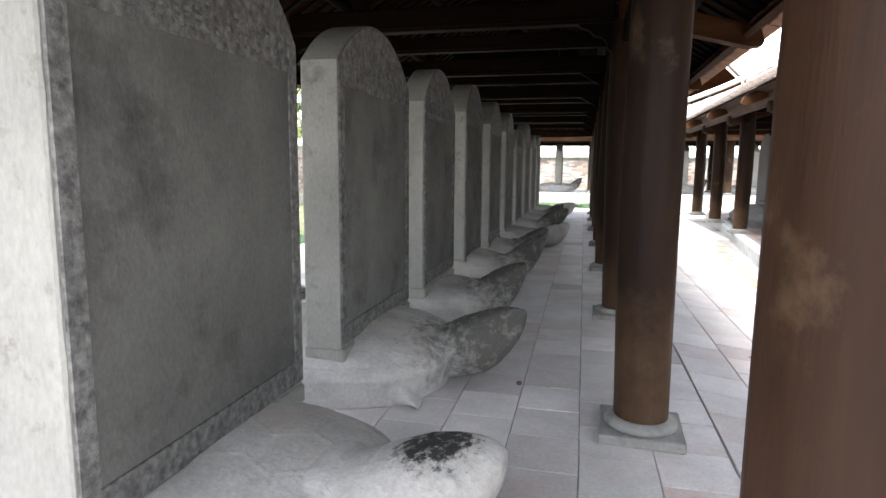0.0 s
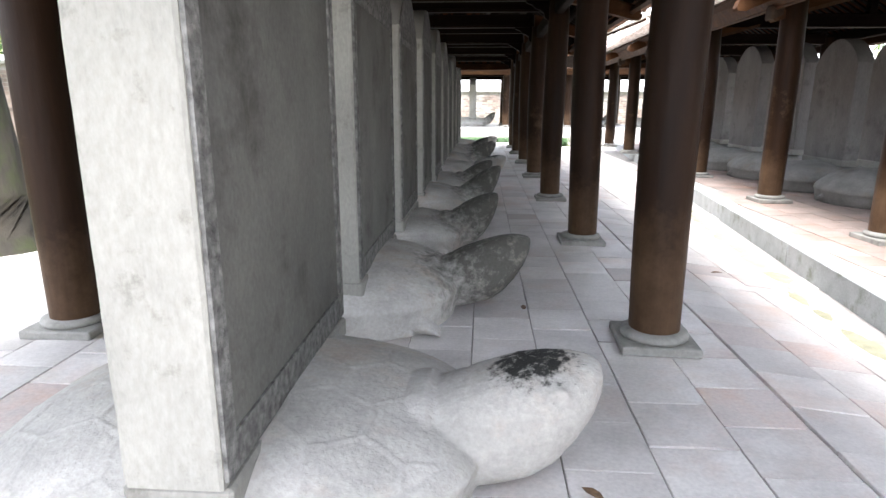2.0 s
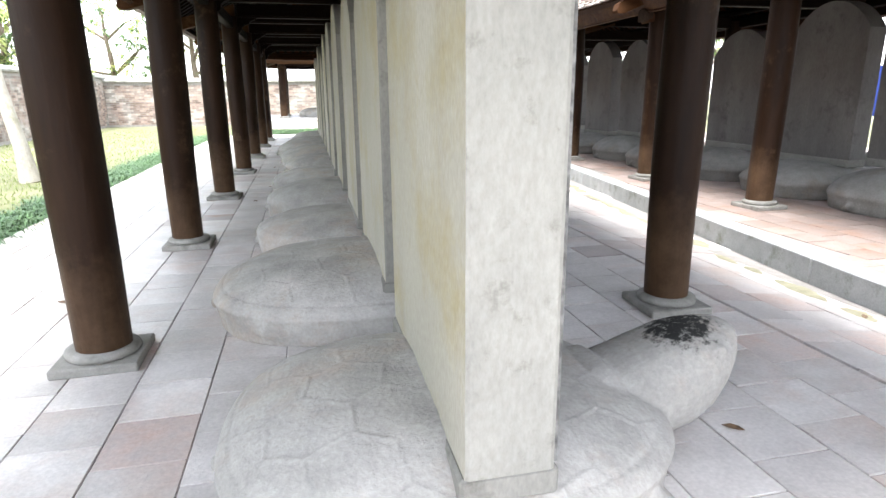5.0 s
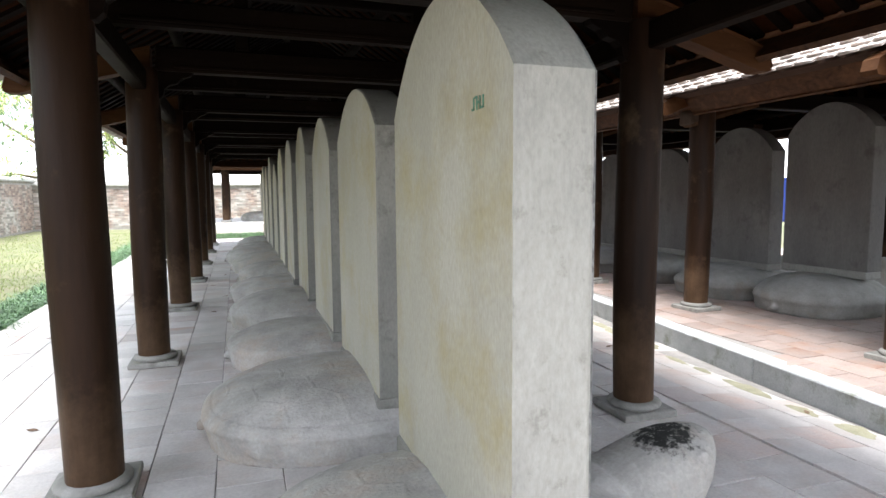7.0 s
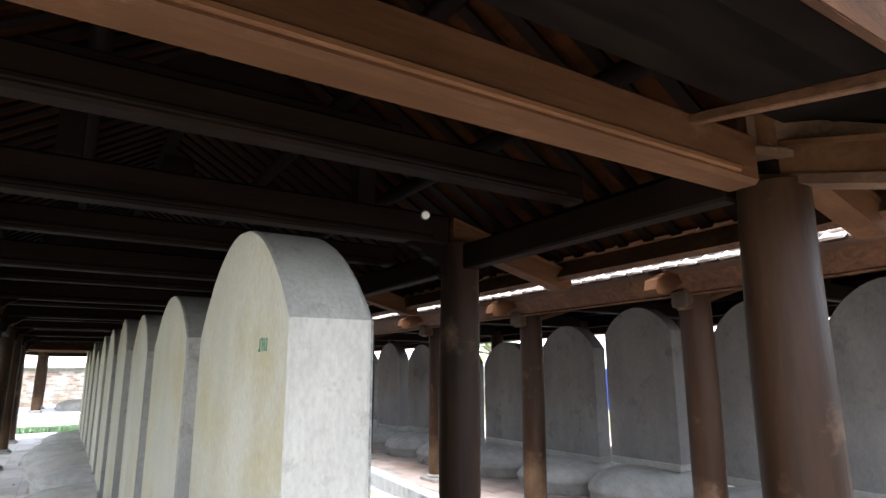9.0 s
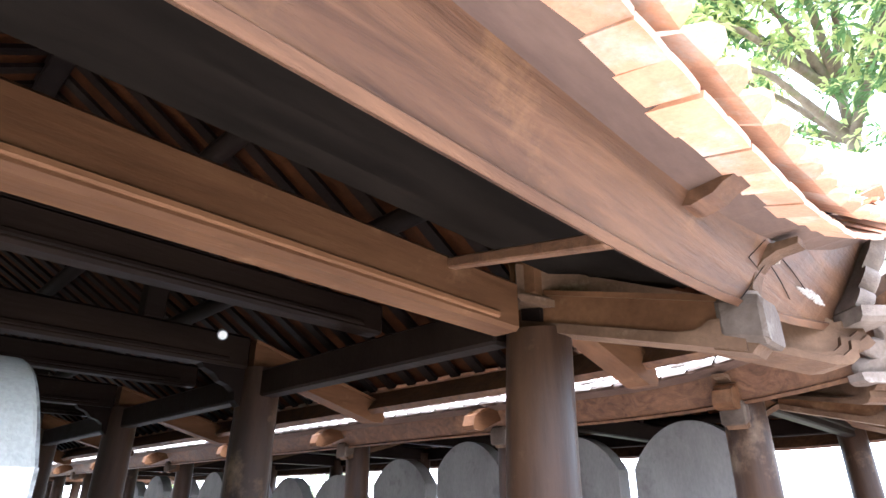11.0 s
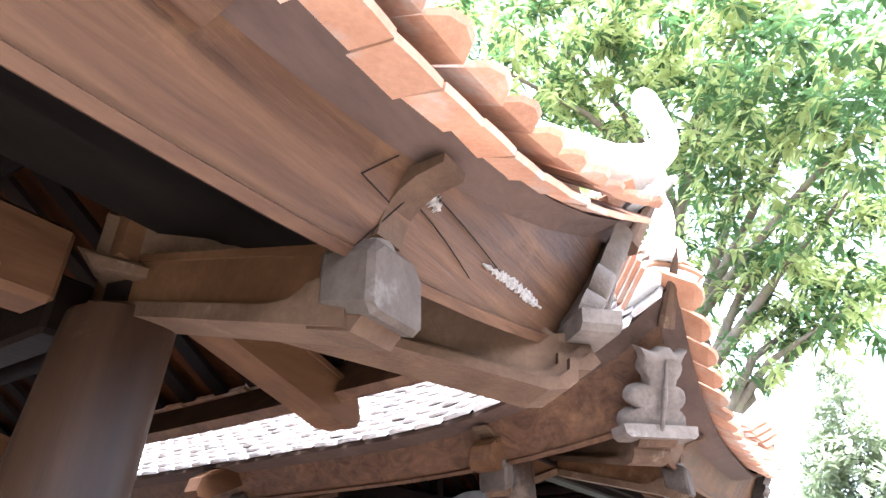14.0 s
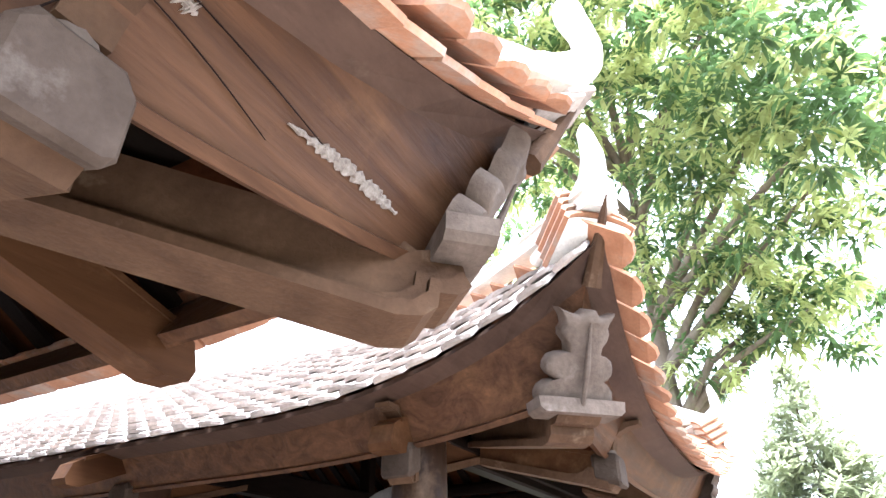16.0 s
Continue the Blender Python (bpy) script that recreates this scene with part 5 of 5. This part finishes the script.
tree("mango_tree", (27, 12, -0.2), 14.0, 0.5, scatter(rt, 14, 5.5, 9, 17, (2.2, 3.4)), (LEAF_PALE, LEAF), 2600, 0.5, "broad leafy tree behind the second house", BARK, 8)
for i, (x, y, h) in enumerate(((-19, 6, 9), (-19, 18, 10), (-17, 23, 9), (-18, 27, 8), (-17, 36, 9), (-23, 41, 11), (-15, 47, 10), (-20, 31, 10), (-9, 44, 10), (4, 47, 11), (17, 44, 12), (24, 34, 11))):
    tree("garden_tree", (x, y, -0.2), h * 0.7, 0.28, scatter(rt, 11, 3.8, h * 0.28, h, (1.3, 2.2)), (LEAF_PALE, LEAF), 1100, 0.42, "leafy green tree behind the garden wall", BARK, 30 + i)


def conifer(base, h, w, seed):
    r = random.Random(seed)
    t = thing("conifer", place(*base), "grey green conifer with a tapering tiered crown", "tree", "trees")
    part("trunk", Geo().tube([(0, 0, 0), (0.05, 0, h * 0.5), (0, 0, h)], [0.16, 0.1, 0.02], 10), BARK, t, smooth=60)
    g = Geo()
    for i in range(38):
        f = i / 38
        z0 = h * (0.06 + 0.94 * f)
        for k in range(17 if f < 0.7 else 9):
            a, l = r.uniform(0, 6.28), w * (1 - f) ** 0.9 * r.uniform(0.7, 1.1) + 0.1
            n = max(2, int(l / 0.3))
            for q in range(n):
                at = 0.2 + 0.8 * (q + 1) / n
                leaf_clump(g, Vector((l * at * math.cos(a), l * at * math.sin(a), z0 - 0.3 * l * at + 0.22 * l * at * at + r.uniform(-0.1, 0.1))), 0.4, 8, r, 0.0)
    part("crown", g, NEEDLE, t, "tiers of fine grey green needles")


conifer((22.3, -2.0, -0.2), 8.9, 4.4, 5)

# mossy old tree beside the walk, pale slim tree on the lawn
old = thing("old_tree", place(-5.88, 5.6, -0.2), "thick mossy old tree trunk with spreading surface roots", "tree", "trees")
part("trunk", trunk_geo([(0.12, 0, 0), (0.06, 0, 0.25), (0, 0, 0.7), (-0.08, 0.05, 1.8), (-0.2, 0.1, 3.2), (-0.25, 0.2, 5.0), (-0.2, 0.2, 7.0)], [0.72, 0.55, 0.46, 0.40, 0.35, 0.3, 0.2], 0.3, 20), MOSSY, old, smooth=70)
for a, l in ((-0.5, 1.1), (0.4, 1.0), (0.0, 1.05), (-1.3, 0.8), (-2.3, 0.8), (1.4, 0.9), (2.6, 0.7)):
    d = Vector((math.cos(a), math.sin(a), 0))
    part("root", Geo().tube([d * 0.3 + Vector((0, 0, 0.3)), d * 0.55 + Vector((0, 0, 0.13)), d * (0.45 + l * 0.5) + Vector((0.05, 0.04, 0.05)), d * (0.4 + l) + Vector((0, 0, -0.05))], [0.16, 0.12, 0.08, 0.03], 9), MOSSY, old, smooth=70)
g = Geo()
for (cx, cy, cz, rad) in scatter(rt, 9, 2.6, 6.5, 9.5, (1.2, 1.9)):
    for _ in range(90):
        d = Vector((rt.gauss(0, 1), rt.gauss(0, 1), rt.gauss(0, 0.8))).normalized()
        leaf_clump(g, Vector((cx - 1.5, cy + 0.5, cz)) + d * rad * (0.4 + 0.6 * rt.random()), 0.3, 9, rt)
part("crown", g, LEAF, old, "leafy crown")
tree("slim_tree", (-7.9, 13.8, -0.2), 6.0, 0.15, [(-1, 0.5, 5.6, 1.1), (0.8, -0.6, 6.2, 1.2), (0, 1, 7.0, 1.3), (-1.6, -0.8, 6.6, 1.0)], (LEAF_PALE,), 420, 0.26, "slim pale-barked tree on the lawn", PALE_BARK, 77, (-0.06, 0.0), 4)
for i, (x, y, h) in enumerate(((-30, 12, 7.5), (-31, 24, 9), (-29, 36, 8))):
    hb = thing("town_house", place(x, y, 0), "pale plastered town house beyond the garden wall", "house", "town houses")
    part("wall", Geo().box((-4, -5, -0.2), (4, 5, h), 0.02), HOUSE, hb)
    part("roof", Geo().box((-4.3, -5.3, h), (4.3, 5.3, h + 0.25), 0.02), COPING, hb)
    for zz in (1.2, 4.2):
        for yy in (-3, 0, 3):
            part("window", Geo().box((3.98, yy - 0.6, zz), (4.04, yy + 0.6, zz + 1.5), 0.01), IRON, hb)
banner = thing("banner", place(9.3, 8.9, 0), "blue cloth banner on a stand beyond the second house", "banner")
part("cloth", Geo().box((-0.01, -1.6, 1.0), (0.01, 1.6, 2.0), 0.004), BLUE, banner)
for e in (-1.6, 1.6):
    part("post", Geo().tube([(0, e, B_FLOOR - 0.02), (0, e, 2.1)], [0.02, 0.02], 8), IRON, banner)

# ---- single pieces: roof tiles and floor tiles ----
tile_a = tile_mesh("roof_tile", 0.215, 0.30, 0.022, ROOF_TILE)
tile_near = tile_mesh("roof_tile", 0.152, 0.28, 0.018, ROOF_TILE, 2.2, 0.8)
tile_under = tile_mesh("roof_tile", 0.156, 0.28, 0.02, ROOF_TILE, 0.0, 0.06)
tile_b = tile_mesh("roof_tile", 0.19, 0.30, 0.022, ROOF_TOP, 1.6)


def lay_tiles(roof, s, courses, parent, material, singles=lambda a, i: False, lo=None, hi=None, mesh=tile_a, pitch=0.22, edge=1.40, rise=0.0, layers=0, under=None):
    """Courses of tiles on one side: the picked ones as single pieces, the others joined."""
    v0 = np.array([q.co[:] for q in mesh.vertices])
    f0 = [tuple(p.vertices) for p in mesh.polygons]
    turn = 2.5 if under is None else 5.0
    V, F, n = [], [], 0
    for i in range(-layers, courses):
        c, c2 = course(edge, i, rise), course(edge, i + 2 if i >= 0 else i, rise)
        if i < 0:
            c2 = (c[0] - 0.24, c[1] + 0.05, c[2], c[3] - 0.02)
        a0, a1 = -(c[0] + c[2]) + 0.19, roof.len[s] + c[0] + c[2] - 0.19
        a = a0 + pitch * 0.5 * (i % 2)
        while a < a1:
            if (lo is None or a >= lo) and (hi is None or a <= hi):
                m = tile_matrix(roof, s, a + rnd.uniform(-0.008, 0.008), c, c2) @ pose(0, 0, rnd.uniform(0, 0.008), rnd.uniform(-1.5, 1.5), rnd.uniform(-2, 2), rnd.uniform(-turn, turn) if i >= 0 else rnd.uniform(-1, 1))
                if singles(a, i):
                    part("roof_tile", under if i < 0 else mesh, None, parent, m=m)
                else:
                    M = np.array(m)
                    V.append(v0 @ M[:3, :3].T + M[:3, 3])
                    F += [tuple(q + n for q in f) for f in f0]
                    n += len(v0)
            a += pitch
    if V:
        g = Geo()
        g.v, g.f = [tuple(q) for q in np.concatenate(V)], F
        tagged(part("tile_field", g, material, parent, "overlapping tiles with upturned noses"), kind="stuff")


half_a = int((roof_a.len[0] / 2 + 1.3) / 0.125)
half_b = int((roof_b.len[0] / 2 + 1.3) / 0.125)
lay_tiles(roof_a, 0, half_a, house_a, ROOF_TILE, lambda a, i: i < 3, mesh=tile_near, pitch=0.158, edge=1.355, rise=0.045, layers=1, under=tile_under)
lay_tiles(roof_a, 1, half_a, house_a, ROOF_TILE, lambda a, i: i < 0 or (i < 2 and a < 3), mesh=tile_near, pitch=0.158, edge=1.355, rise=0.045, layers=1, under=tile_under)
lay_tiles(roof_a, 2, half_a, house_a, ROOF_TOP)
lay_tiles(roof_a, 3, half_a, house_a, ROOF_TOP)
lay_tiles(roof_b, 3, half_b, house_b, ROOF_TOP, lambda a, i: i < 2 and a > roof_b.len[3] - 6, mesh=tile_b)
lay_tiles(roof_b, 0, half_b, house_b, ROOF_TILE, lambda a, i: i < 2)
lay_tiles(roof_b, 1, half_b, house_b, ROOF_TOP, mesh=tile_b)

T = 0.39


def pave(x0, x1, y0, y1, height, mats, parent, near, keep=lambda x, y: True, size=T, phase=0.0):
    meshes = [[mesh_of("tile", Geo().box((-size / 2 + 0.0035, -size / 2 + 0.0035, -0.03), (size / 2 - 0.0035, size / 2 - 0.0035, d), 0.0025), mat) for d in (0.0, 0.002, 0.004)] for mat in mats]
    fields = [Geo() for _ in mats]
    nx = int((x1 - x0) / size)
    for i in range(nx):
        x = x0 + (i + 0.5) * size
        off = size * (0.5 * (i % 2) + phase)
        for j in range(int((y1 - y0) / size)):
            y = y0 + (j + 0.5) * size + off
            if not keep(x, y):
                continue
            z = height(x)
            tilt = math.degrees(math.atan2(height(x + 0.1) - height(x - 0.1), 0.2))
            m = pose(x, y, z, rnd.uniform(-0.25, 0.25), -tilt + rnd.uniform(-0.25, 0.25), rnd.uniform(-0.4, 0.4))
            k, w = rnd.randrange(3), int(rnd.random() < 0.1) % len(mats)
            if near(x, y):
                part("tile", meshes[w][k], None, parent, m=m)
            else:
                fields[w].box((-size / 2 + 0.0035, -size / 2 + 0.0035, -0.03), (size / 2 - 0.0035, size / 2 - 0.0035, 0.002 * k), 0.0025, m)
    for g, mat in zip(fields, mats):
        if g.v:
            tagged(part("tile_field", g, mat, parent), kind="stuff")


pave(-5.44, 3.7, -3.6, 24.3, yard, (TILE, TILE_WARM), pavement, lambda x, y: 0.8 < y < 5.6 and -3.9 < x < 2.2, lambda x, y: x < kerb_x(y) - 0.15)
pave(1.6, 11.6, -3.6, 24.0, lambda x: B_FLOOR, (TILE_RED,), pavement_b, lambda x, y: 2.0 < y < 7 and x < 5.2, lambda x, y: x > kerb_x(y) + 0.26, 0.33)

# moss in the drain and fallen leaves
for i in range(26):
    y = 1.5 + i * 0.55 + rnd.uniform(-0.2, 0.2)
    x = kerb_x(y) - 0.24 - abs(rnd.gauss(0, 0.08))
    w, l = rnd.uniform(0.03, 0.12), rnd.uniform(0.1, 0.4)
    n = 22
    ring = [(w * math.cos(q) * (1 + 0.5 * noise.noise(Vector((math.cos(q) * 2, math.sin(q) * 2, i)))), l * math.sin(q) * (1 + 0.5 * noise.noise(Vector((math.cos(q) * 2, math.sin(q) * 2, i + 40))))) for q in (2 * math.pi * k / n for k in range(n))]
    g = Geo().loft([[(a, b, 0.004) for a, b in ring], [(a * 0.85, b * 0.85, 0.007) for a, b in ring], [(a * 0.4, b * 0.4, 0.009) for a, b in ring]])
    tagged(part("moss_patch", g, MOSS, m=pose(x, y, yard(x), 0, 0, -6)), "flat olive moss patch in the drain beside the kerb", "moss", "moss patches")
leaf_bits = ((-0.40, 4.02), (-0.28, 1.9), (1.45, 5.3), (1.8, 3.1), (-2.62, 6.5), (-2.9, 8.8), (-2.75, 10.2), (-2.4, 8.0), (-4.3, 6.4), (-4.0, 4.6), (-3.0, 11.5), (-2.8, 13.0), (2.9, 8.4), (-4.7, 7.8))
for i, (x, y) in enumerate(leaf_bits):
    pts = [(0.0, -0.05), (0.018, -0.02), (0.02, 0.015), (0.0, 0.05), (-0.02, 0.015), (-0.018, -0.02)]
    z = B_FLOOR + 0.006 if x > kerb_x(y) else yard(x) + 0.006
    g = Geo().loft([[(a, b, 0.012 + 6 * a * a * (1 + i % 3)) for a, b in pts], [(a, b, 0.015 + 6 * a * a * (1 + i % 3)) for a, b in pts]])
    g.f.append((0, 3, 4, 5))
    tagged(part("fallen_leaf", g, DRY, m=pose(x, y, z - 0.01, 0, 0, i * 47)), "small curled dry brown leaf on the paving", "leaf", "fallen leaves")
